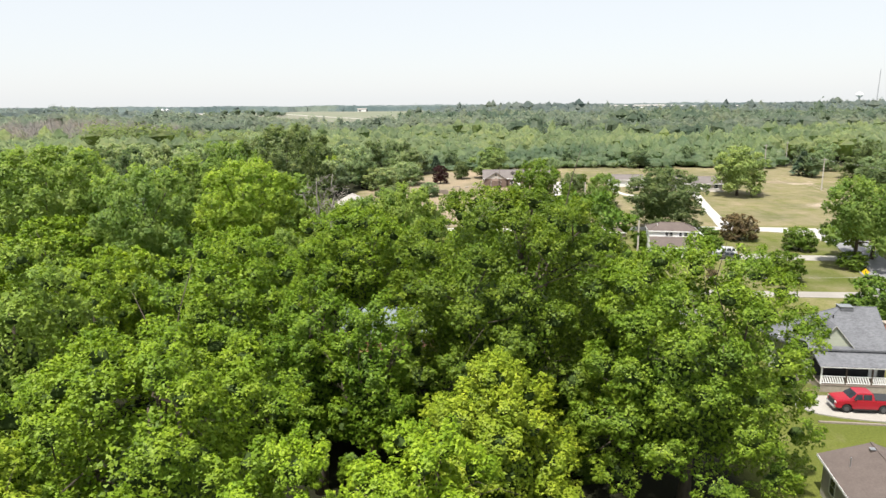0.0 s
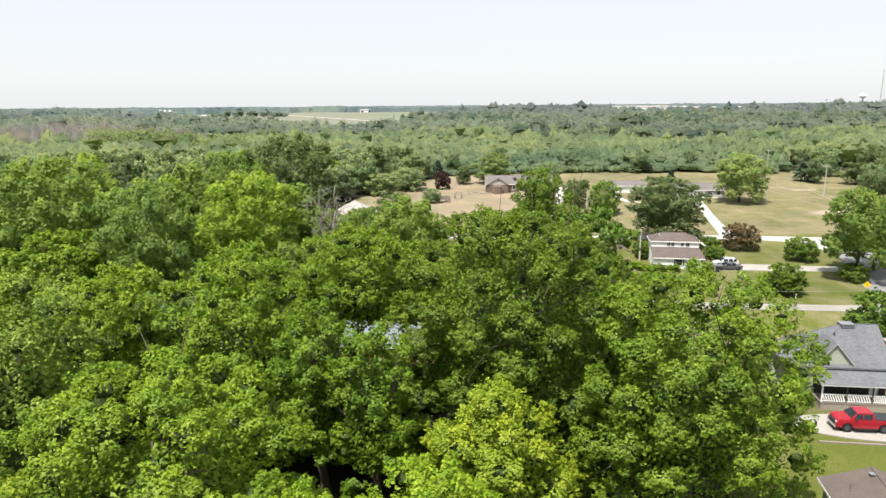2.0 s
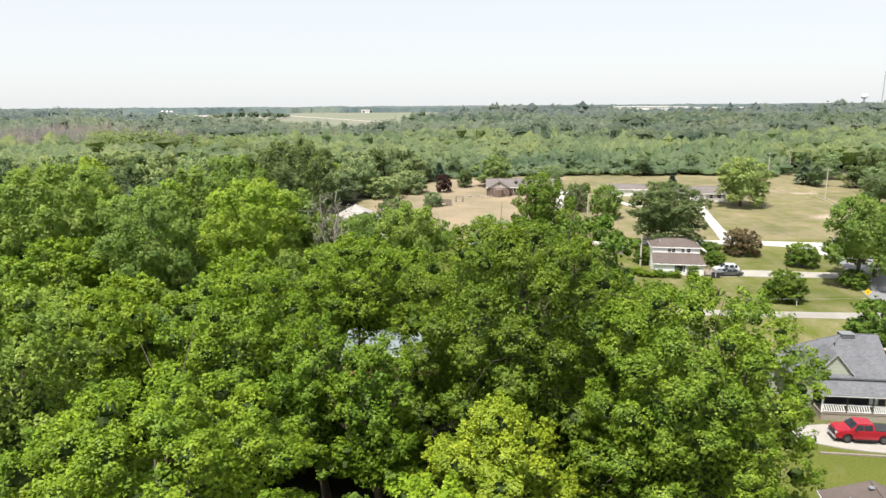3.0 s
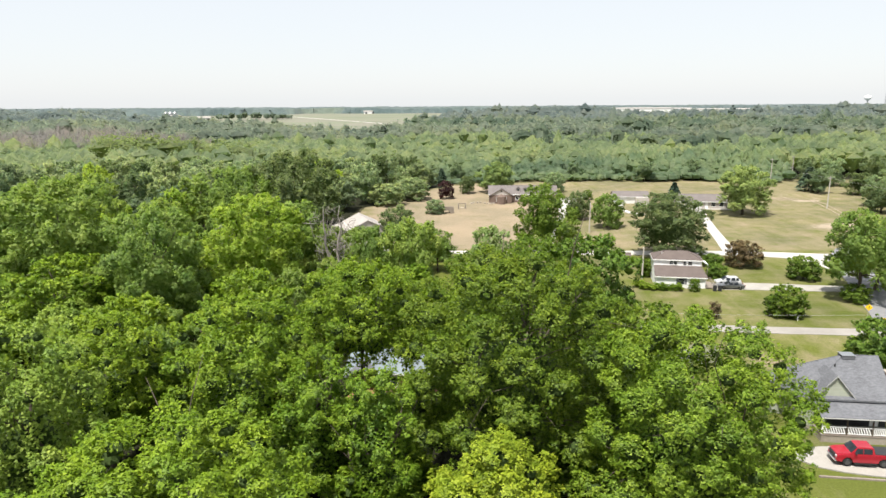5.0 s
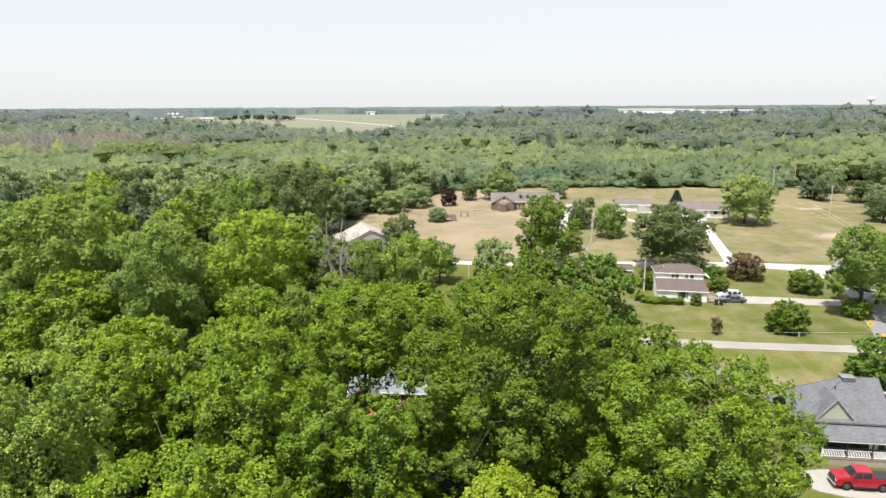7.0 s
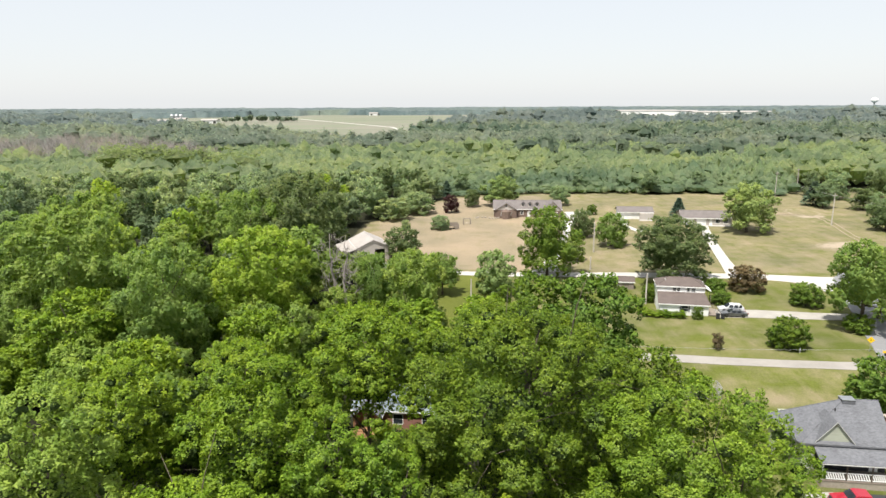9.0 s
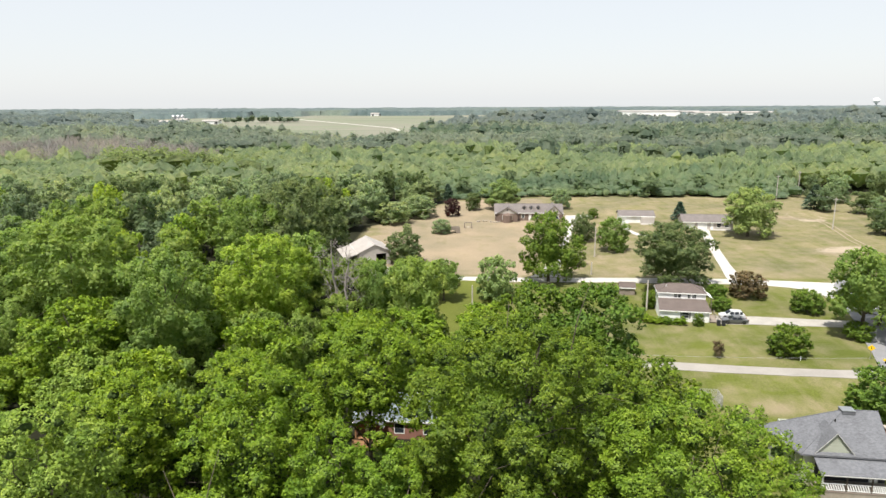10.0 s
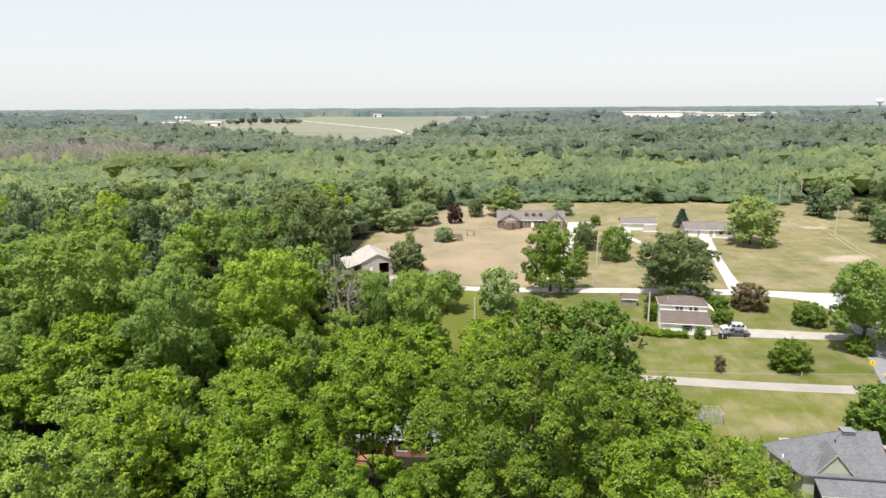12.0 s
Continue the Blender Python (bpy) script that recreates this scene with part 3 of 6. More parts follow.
def tree_meshes(seed, R, H, z0, kind, lobes, cover, leaf, clump_r, limbs=7, sides=7, bark=None, up=0.6, girth=1.0, near=False, peak=0.0):
    """Meshes of one tree: trunk, a few limbs, crown. H is the crown's height, z0 the clear stem below it."""
    rng = np.random.default_rng(seed)
    quads, lc, face, core, tone = crown_leaves(rng, R, H, z0, lobes, cover, leaf, clump_r, up=up, near=near, peak=peak)
    top = z0 + H * 0.75
    r0 = (0.022 * (z0 + H) + 0.04) * girth
    stem = bent(rng, (0, 0, -0.4), (rng.normal(0, R * 0.05), rng.normal(0, R * 0.05), top), 8, 0.012)
    stem[0, :2] = 0
    rad = r0 * np.linspace(1, 0.12, 8) ** 0.9
    rad[0] *= 1.35
    trunk = mesh_of("trunk", *tube(stem, rad, sides + 2), bark or BARK, True)
    made = []
    order = rng.permutation(len(lc) - 1)[:limbs]
    for i in order:
        f = rng.uniform(0.3, 0.7)
        k = f * 7
        a = stem[int(k)] * (1 - k % 1) + stem[min(7, int(k) + 1)] * (k % 1)
        w = r0 * (1 - f) * 0.6
        pieces = [tube(bent(rng, a, lc[i], 6), w * np.linspace(1, 0.2, 6), sides)]
        for _ in range(3 if sides > 5 else 1):
            e = lc[i] + rng.normal(0, R * 0.22, 3)
            m = a * 0.4 + lc[i] * 0.6
            pieces.append(tube(bent(rng, m, e, 4), w * 0.4 * np.linspace(1, 0.2, 4), max(4, sides - 2)))
        made.append(mesh_of("limb", *join(pieces), bark or BARK, True))
    # near crowns: a dark shell paints the shade between the boughs
    dense = quads_mesh("inner_crown", core, LEAF_INNER_SHADE if near else LEAF[kind])
    return trunk, made + [dense], quads_mesh("crown", quads, LEAF[kind], face, 0.55 if near else 0.4, tone)


def plant(meshes, x, y, label, category="tree", group="", spin=0.0, size=(1, 1, 1), name="tree", z=None):
    """Stand one tree on the land: an Empty with trunk, limbs and crown under it."""
    trunk, limbs, crown = meshes
    ob = new(name)
    ob.matrix_world = Matrix.LocRotScale((x, y, float(land(x, y)) if z is None else z), Euler((0, 0, spin)), size)
    for n, me in [("trunk", trunk)] + [(m.name.split(".")[0], m) for m in limbs] + [("crown", crown)]:
        if me is not None:
            new(n, me).parent = ob
    return tagged(ob, label, category, group)


# the wood round the camera: crown centre, top, radius, clear stem, leaf, label
NEAR = [
    (6.6, 56.8, 22.2, 10.6, 4.5, "green", 32, "huge full-leaved green shade tree in the wood"),
    (19.6, 47.0, 19.4, 9.1, 3.0, "maple", 36, "tall rounded light green maple beside the yard"),
    (4.4, 40.6, 13.4, 6.5, 1.5, "yellow", 20, "yellow-green young tree with fresh leaves"),
    (-3.4, 20.6, 18.3, 3.7, 3.0, "fresh", 14, "bright green tree top close below"),
    (0.2, 30.4, 13.8, 4.9, 3.0, "fresh", 15, "bright green tree top close below"),
    (-14.8, 33.6, 17.3, 9.0, 3.0, "hickory", 30, "broad bright green hickory with drooping leaves"),
    (-20.6, 25.0, 17.2, 5.4, 3.0, "maple", 18, "bright green tree crown at the wood edge"),
    (-28.6, 43.6, 20.4, 5.4, 4.0, "grey", 20, "greyish green poplar with thin leaves"),
    (-16.6, 53.4, 18.8, 6.6, 4.0, "bright", 24, "full bright green hardwood in the wood"),
    (-9.0, 49.0, 16.4, 4.0, 5.0, "bright", 16, "bright green slender tree before the gap"),
    (-4.2, 46.0, 16.0, 3.7, 4.5, "bright", 15, "bright green slender tree before the gap"),
    (-8.0, 65.0, 19.4, 6.6, 9.8, "bright", 20, "tall green tree with a bare forked stem"),
    (-31.6, 59.0, 15.4, 5.9, 4.0, "bright", 20, "bright green hardwood in the wood"),
    (-22.0, 66.5, 15.2, 5.4, 4.0, "bright", 20, "bright green hardwood in the wood"),
    (-25.0, 31.0, 13.0, 5.0, 2.0, "green", 16, "green understorey tree in the shade"),
]
for i, (x, y, top, R, stem, kind, lobes, label) in enumerate(NEAR):
    g = float(land(x, y))
    H = top - g - stem
    far = math.hypot(x, y)
    close = far < 30
    slim = 0.5 if stem > 9 else 1.0
    leaf = 0.15 if close else 0.25 if far < 50 or x > 0 else 0.29
    peak = 0.75 if kind == "yellow" else 0.2 if kind == "maple" else 0.3 if R < 5 else 0.0
    ms = tree_meshes(100 + i, R, H, stem, kind, int(lobes * 1.7), 0.62, leaf, 0.7 if close else 0.95, limbs=8, near=True, girth=slim, peak=peak)
    plant(ms, x, y, label, group="wood round the clearing", size=(1, 0.8 if kind == "maple" else 1, 1))

# trees farther off: a few grown forms, each planted many times
FORMS = {}


def form(kind, seed, R=6.0, H=11.0, stem=3.0, cover=0.78, leaf=0.46, clump_r=1.1, lobes=18, limbs=5, **more):
    key = (kind, seed, R, H, leaf, stem)
    if key not in FORMS:
        FORMS[key] = tree_meshes(seed, R, H, stem, kind, lobes, cover, leaf, clump_r, limbs=limbs, sides=5, **more)
    return FORMS[key]


def grow(x, y, top, R, kind, seed, label, group="", category="tree", detail=1, spin=None, name="tree"):
    """Plant a form scaled to a top height above sea and a crown radius."""
    rr = np.random.default_rng(int(abs(x * 31 + y * 17)) + seed)
    base = 6.0
    # nearer trees get a leaf colour with less haze mixed in
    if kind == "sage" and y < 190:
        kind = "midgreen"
    if detail in (1, 3) and R > 7.2:
        base = 9.0
        ms = form(kind, seed, R=9.0, H=16.0, stem=3.0 if detail == 1 else 1.4, cover=0.76, leaf=0.5, clump_r=1.2, lobes=32, peak=0.3 if detail == 3 else 0.0)
    elif detail == 1:
        ms = form(kind, seed)
    elif detail == 2:
        ms = form(kind, seed, H=13.0, stem=1.0, cover=0.8, leaf=0.86, clump_r=1.45, lobes=11, limbs=1)
    elif detail == 3:
        ms = form(kind, seed, R=6.0, H=12.0, stem=0.8, cover=0.85, leaf=0.5, clump_r=1.1, lobes=22, peak=0.25)
    elif detail == 5:
        ms = form(kind, seed, R=6.0, H=10.0, stem=0.2, cover=1.0, leaf=0.62, clump_r=1.15, lobes=34, limbs=3)
    else:
        ms = form(kind, seed, R=6.01, H=12.0, stem=0.8, cover=0.7, leaf=0.9, clump_r=1.5, lobes=10, limbs=2)
    full = {1: 14.0, 2: 14.0, 3: 12.8, 4: 12.8, 5: 10.2}[detail]
    if base == 9.0:
        full = 19.0 if detail == 1 else 17.4
    h = top - float(land(x, y))
    return plant(ms, x, y, label, category, group, rr.uniform(0, 6.28) if spin is None else spin, (R / base, R / base * rr.uniform(0.9, 1.1), h / full), name)


W = "wood round the clearing"
for x, y, top, R, kind, s, label in [
    (-34, 69, 14.6, 6.0, "bright", 1, "bright green hardwood in the wood"),
    (-24, 79, 14.6, 6.4, "bright", 2, "bright green hardwood in the wood"),
    (-53, 88, 14.2, 8.0, "bright", 3, "broad bright green hardwood in the wood"),
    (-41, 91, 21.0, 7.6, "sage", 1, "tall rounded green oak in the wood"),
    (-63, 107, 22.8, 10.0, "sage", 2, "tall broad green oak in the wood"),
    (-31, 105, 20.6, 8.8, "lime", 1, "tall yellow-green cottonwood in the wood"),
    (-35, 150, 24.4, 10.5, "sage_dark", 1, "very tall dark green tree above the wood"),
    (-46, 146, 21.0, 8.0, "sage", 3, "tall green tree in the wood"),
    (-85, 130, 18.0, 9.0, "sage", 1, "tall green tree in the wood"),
    (19, 86, 17.6, 6.6, "dark", 2, "dark green dense tree beside the lane"),
    (12.6, 92, 16.4, 5.8, "green", 2, "green tree behind the shade tree"),
    (-5.5, 106, 16.6, 5.6, "sage", 1, "green tree with an open crown"),
    (3, 84, 13.0, 6.4, "bright", 2, "low bright green tree in the thicket"),
    (-6, 95, 11.5, 6.0, "bright", 3, "low bright green tree in the thicket"),
    (-16, 94, 10.5, 5.2, "bright", 2, "low bright green tree in the thicket"),
    (6, 100, 10.5, 6.0, "bright", 1, "low bright green tree in the thicket"),
    (-7.4, 120, 13.2, 4.2, "sage", 3, "green tree with a clear stem beside the grass"),
    (-14, 121, 12.4, 3.8, "sage", 2, "low green tree beside the grass"),
    (-12.8, 94, 11.5, 5.0, "bright", 3, "green tree spreading behind the cottage"),
    (-20.5, 141, 8.2, 3.2, "sage", 1, "low green tree before the barn"),
    (-25, 151, 4.6, 2.8, "sage", 2, "low green tree before the barn"),
    (-17, 130, 10.6, 4.2, "sage", 3, "low green tree before the barn"),
    (-25, 131, 11.2, 4.4, "sage", 1, "low green tree before the barn"),
    (-29, 161, 4.0, 2.6, "sage", 3, "low green tree before the barn"),
    (-22.5, 74, 11.5, 4.0, "bright", 1, "bright green tree beside the cottage"),
    (1.5, 75, 10.5, 4.0, "bright", 2, "bright green tree beside the cottage"),
    (-12.5, 60, 6.5, 3.8, "bright", 2, "low bright green tree before the cottage"),
    (-7.0, 57, 6.0, 3.4, "bright", 3, "low bright green tree before the cottage"),
    (-16.5, 76, 8.0, 3.2, "green", 1, "green tree beside the cottage"),
    (24, 73, 12.5, 5.0, "green", 3, "green tree behind the maple"),
    (17, 68, 14.0, 5.4, "green", 1, "green tree behind the maple"),
]:
    grow(x, y, top, R, kind, s, label, W)
BUILT = [(n[0], n[1], n[3]) for n in NEAR]


VIEW = [(-37, 190), (-12, 190), (-12, 118), (-28, 118)]  # low growth before the barn


def scatter(rng, poly, gap, avoid=(), limit=400):
    """Places at least gap apart inside a polygon, outside the round spots in avoid."""
    P = np.array(poly, float)
    lo, hi = P.min(0), P.max(0)
    out = []
    area = (hi - lo).prod()
    tries = int(area / gap ** 2 * 8)
    cand = rng.uniform(lo, hi, (tries, 2))
    ok = inside(poly, cand[:, 0], cand[:, 1]) & ~inside(CLEARING, cand[:, 0], cand[:, 1]) & ~inside(VIEW, cand[:, 0], cand[:, 1])
    for x, y in cand[ok]:
        if all((x - a) ** 2 + (y - b) ** 2 > gap * gap for a, b in out) and all((x - a) ** 2 + (y - b) ** 2 > (c * 0.95) ** 2 for a, b, c in avoid):
            out.append((x, y))
            if len(out) >= limit:
                break
    return out


rng = np.random.default_rng(7)
SPOTS = [(-41, 91, 8), (-63, 107, 9), (-31, 105, 9), (-35, 150, 10), (-46, 146, 7), (-85, 130, 8), (-53, 88, 7), (-34, 69, 6), (-24, 79, 6)] + BUILT
LEFT_NEAR = [(-30, 62), (-20, 75), (-20, 112), (-24, 130), (-95, 130), (-70, 80), (-45, 55), (-38, 30)]
KINDS = ["sage", "bright", "grey", "grey", "sage"]
for x, y in scatter(rng, LEFT_NEAR, 8.0, SPOTS, 40):
    grow(x, y, rng.uniform(7.5, 13), rng.uniform(3.6, 5.2), KINDS[rng.integers(5)], int(rng.integers(1, 4)), "green hardwood tree in the dense wood", W)
LEFT_MID = [(-24, 130), (-20, 158), (-34, 168), (-33, 230), (-24, 243), (-6, 288), (-20, 300), (-200, 262), (-95, 130)]
for x, y in scatter(rng, LEFT_MID, 9.5, SPOTS + [(-31, 178, 9)], 110):
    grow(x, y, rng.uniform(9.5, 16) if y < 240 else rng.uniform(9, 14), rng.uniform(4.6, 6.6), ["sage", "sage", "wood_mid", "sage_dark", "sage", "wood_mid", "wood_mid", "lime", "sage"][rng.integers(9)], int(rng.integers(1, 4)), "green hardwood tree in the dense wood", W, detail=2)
EDGE = [(-8, 288), (20, 293), (60, 293), (120, 292), (131, 282), (150, 300), (160, 325), (-15, 325)]
for x, y in scatter(rng, EDGE, 15, [], 14):
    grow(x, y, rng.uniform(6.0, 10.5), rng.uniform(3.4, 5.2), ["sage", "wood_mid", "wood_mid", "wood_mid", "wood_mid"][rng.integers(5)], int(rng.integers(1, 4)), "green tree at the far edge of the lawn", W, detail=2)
RIGHT = [(136, 285), (138, 240), (134, 215), (124, 190), (118, 165), (112, 150), (150, 130), (230, 290), (160, 300)]
for x, y in scatter(rng, RIGHT, 10, [(133, 240, 5)], 36):
    grow(x, y, rng.uniform(8, 13), rng.uniform(4.2, 6.2), ["sage", "wood_mid", "sage_dark"][rng.integers(3)], int(rng.integers(1, 4)), "green tree beside the dirt track", W, detail=2)

# single trees on the lawns
L = "trees on the lawns"
for x, y, top, R, kind, s, label in [
    (49.3, 150.0, 14.4, 9.4, "sage_dark", 1, "broad dark green oak beside the pale lane"),
    (22.2, 156.4, 15.8, 7.4, "dark", 2, "tall green tree in front of the farm driveway"),
    (89.8, 206.5, 15.0, 8.4, "willow", 1, "pale green willow on the dry lawn"),
    (44.0, 187.0, 9.2, 4.6, "sage", 3, "rounded green lawn tree"),
    (38.0, 201.0, 8.0, 3.9, "sage_dark", 3, "rounded dark green lawn tree"),
    (30.5, 171.0, 5.4, 3.2, "sage", 1, "small rounded green tree"),
    (-14.2, 176.0, 7.2, 5.0, "sage_dark", 3, "dense dark green round tree beside the barn"),
    (5.7, 261.0, 6.4, 3.4, "sage_dark", 3, "small dark green lawn tree"),
    (-2.3, 247.5, 6.0, 2.9, "red", 1, "small dark maroon plum tree on the dry lawn"),
    (-5.5, 216, 3.6, 3.2, "sage", 2, "low green tree on the dry lawn"),
    (17.0, 263, 11.5, 7.6, "willow", 2, "pale yellow-green weeping tree behind the farmhouse"),
    (40, 262, 7.5, 4.2, "sage", 1, "green tree behind the farmhouse"),
    (48.6, 240, 3.4, 1.9, "green", 2, "small green tree beside the concrete pad"),
    (-15, 246, 7.2, 7.0, "sage", 2, "wide green thicket tree at the lawn edge"),
    (-23, 234, 6.8, 6.4, "sage", 3, "wide green thicket tree at the lawn edge"),
    (-16.5, 214, 2.6, 1.6, "sage", 3, "small pale green sapling"),
]:
    grow(x, y, top, R, kind, s, label, L, detail=3 if R > 7.2 else 5)
for x, y, top, R, kind, s, label in [
    (62.7, 140.3, 5.6, 4.0, "rust", 1, "reddish brown leaved small round tree"),
    (70.2, 130.0, 4.6, 3.3, "dark", 1, "rounded dark green bush on the lawn"),
    (56.0, 107.2, 5.0, 3.5, "green", 2, "rounded light green bush on the lawn"),
    (53.7, 131.5, 2.7, 2.2, "dark", 2, "clipped dark green shrub beside the house"),
    (56.2, 140.6, 2.7, 2.3, "dark", 3, "dark green shrub beside the house"),
    (41.0, 134.5, 3.0, 2.2, "green", 2, "green shrub behind the white house"),
    (46.2, 122.2, 2.2, 1.1, "green", 3, "small green shrub against the white wall"),
    (-3.0, 152, 4.2, 3.6, "sage", 3, "rounded green bush beside the lane"),
    (8.8, 141, 8.6, 4.6, "willow", 1, "pale yellow-green tree beside the lane"),
    (-16, 138, 3.0, 2.6, "dark", 1, "dark green bush beside the wood"),
    (57.5, 85, 6.6, 4.6, "dark", 2, "dense dark green tree behind the grey house"),
    (71.5, 114.5, 3.2, 2.4, "dark", 3, "dark shrub under the street tree"),
]:
    grow(x, y, top, R, kind, s, label, L, detail=5)
grow(72.5, 115.5, 16.0, 6.4, "midgreen", 2, "tall green street tree at the corner", L)
grow(79.5, 122, 13.5, 6.0, "midgreen", 3, "tall green street tree at the corner", L)
grow(-9.5, 136, 9.4, 4.6, "sage", 1, "green tree with an open crown beside the lane", L)
grow(-2.5, 141, 8.0, 4.0, "sage", 3, "green tree beside the lane", L)


def dead_tree(seed, height, spread, levels=4):
    """A leafless tree: stem, forking limbs and twigs."""
    r = np.random.default_rng(seed)
    stem = bent(r, (0, 0, -0.3), (r.normal(0, 0.6), r.normal(0, 0.6), height), 9, 0.02)
    trunk = mesh_of("trunk", *tube(stem, 0.36 * np.linspace(1, 0.1, 9), 8), BARK_DEAD, True)
    limbs = []
    for i in range(11):
        f = 0.25 + 0.7 * i / 11
        k = f * 8
        a = stem[int(k)]
        ang = r.uniform(0, 6.28)
        ln = spread * (1.15 - f) * r.uniform(0.7, 1.2)
        e = a + np.array([math.cos(ang) * ln, math.sin(ang) * ln, ln * r.uniform(0.5, 1.1)])
        p = bent(r, a, e, 6, 0.1)
        pieces = [tube(p, 0.11 * (1.1 - f) * np.linspace(1, 0.25, 6), 5)]
        for _ in range(14):
            q = p[r.integers(2, 6)]
            pieces.append(tube(bent(r, q, q + r.normal(0, ln * 0.3, 3) + np.array([0, 0, ln * 0.15]), 4), 0.04 * np.linspace(1, 0.4, 4), 4))
        limbs.append(mesh_of("limb", *join(pieces), BARK_DEAD, True))
    return trunk, limbs, None


for x, y in ((37.6, 125.0), (39.0, 124.2), (40.4, 123.9), (41.9, 123.7), (43.4, 123.2), (36.8, 126.2)):
    grow(x, y, 0.5 + (x * 7 % 1) * 0.7, 1.25, "bright", 1 + int(x) % 3, "low green bed plant against the white wall", "bed beside the white house", "shrub", detail=4, name="shrub")
for x, y, top, R in [(12, 60, 3.4, 3.4), (-11.8, 73.2, 0.9, 2.2), (-7.5, 75, 0.6, 2.0), (-14.5, 70, 1.6, 3.0), (-5.5, 71, 1.4, 2.8), (-10, 66.5, 1.2, 3.0), (-17, 66, 2.0, 3.2), (-7.5, 61, 2.2, 3.0), (-2, 68, 3.0, 3.0), (11, 34, 3.6, 3.6), (-1, 33, 3.4, 3.4), (-11, 28, 4.0, 3.6),
                     (11, 51, 3.8, 3.4), (-13, 58, 3.6, 3.6), (-24, 37, 3.6, 3.6), (15, 57, 4.2, 3.6), (-3, 56, 3.2, 3.2), (22, 60, 4.4, 3.8), (21, 38, 3.0, 3.4), (-24, 51, 4.0, 3.8)]:
    grow(x, y, top, R, "bright" if x < 0 else "green", 1 + int(abs(x)) % 3, "low green shrub in the undergrowth", "undergrowth", "shrub", detail=4, name="shrub")
D1 = dead_tree(5, 14.5, 5.0)
plant(D1, -23.0, 126, "bare dead grey tree with broken limbs", "dead tree", W, 0.0, (1.15, 1.15, 1.15))
plant(dead_tree(6, 18.6, 5.2), -19.2, 113.5, "tall bare dead grey tree with thin twigs", "dead tree", W)
plant(D1, -36, 47, "bare dead grey tree with thin twigs", "dead tree", W, 2.0, (0.8, 0.8, 0.85))
plant(D1, -43, 76, "bare dead grey tree with thin twigs", "dead tree", W, 1.0, (0.7, 0.7, 0.8))
grow(44.2, 106.6, 2.6, 1.1, "rust", 3, "small thin reddish sapling on the lawn", L, detail=4)


def spruce(seed, height, radius):
    """A conifer: whorls of drooping needle sprays round a straight stem."""
    r = np.random.default_rng(seed)
    trunk = mesh_of("trunk", *tube([(0, 0, -0.2), (0, 0, height * 0.5), (0, 0, height)], [0.2, 0.12, 0.02], 6), BARK, True)
    n = 1500
    f = r.uniform(0.02, 1, n) ** 0.8
    z = height * (0.06 + 0.94 * f)
    ang = r.uniform(0, 6.28, n)
    rad = radius * (1 - f) * r.uniform(0.35, 1.08, n) + 0.1
    d = np.stack([np.cos(ang), np.sin(ang), np.full(n, -0.25)], -1)
    pos = np.stack([np.cos(ang) * rad, np.sin(ang) * rad, z - rad * 0.22], -1)
    L = radius * 0.34
    t = unit(d + r.normal(0, 0.25, (n, 3)))
    b = unit(np.cross(t, np.array([0, 0, 1.0]) + r.normal(0, 0.4, (n, 3))))
    v = np.stack([pos - t * L * 0.5, pos - b * L * 0.22, pos + t * L * 0.6, pos + b * L * 0.22], 1)
    return trunk, [], quads_mesh("crown", v, LEAF["spruce"])


S1, S2 = spruce(1, 9.0, 3.0), spruce(2, 6.5, 2.2)
for x, y, ms, k in [(137, 260, S1, 1.05), (78.0, 236, S2, 1.0), (-5, 290, S2, 1.0)]:
    plant(ms, x, y, "dark blue-green spruce at the lawn edge", "spruce", L, x, (k * 1.5, k * 1.5, k), "spruce")

# ---- the woods beyond, as far as the horizon ----


BARE = [(-320, 395), (-160, 388), (-150, 420), (-190, 475), (-370, 500)]  # the leafless stand


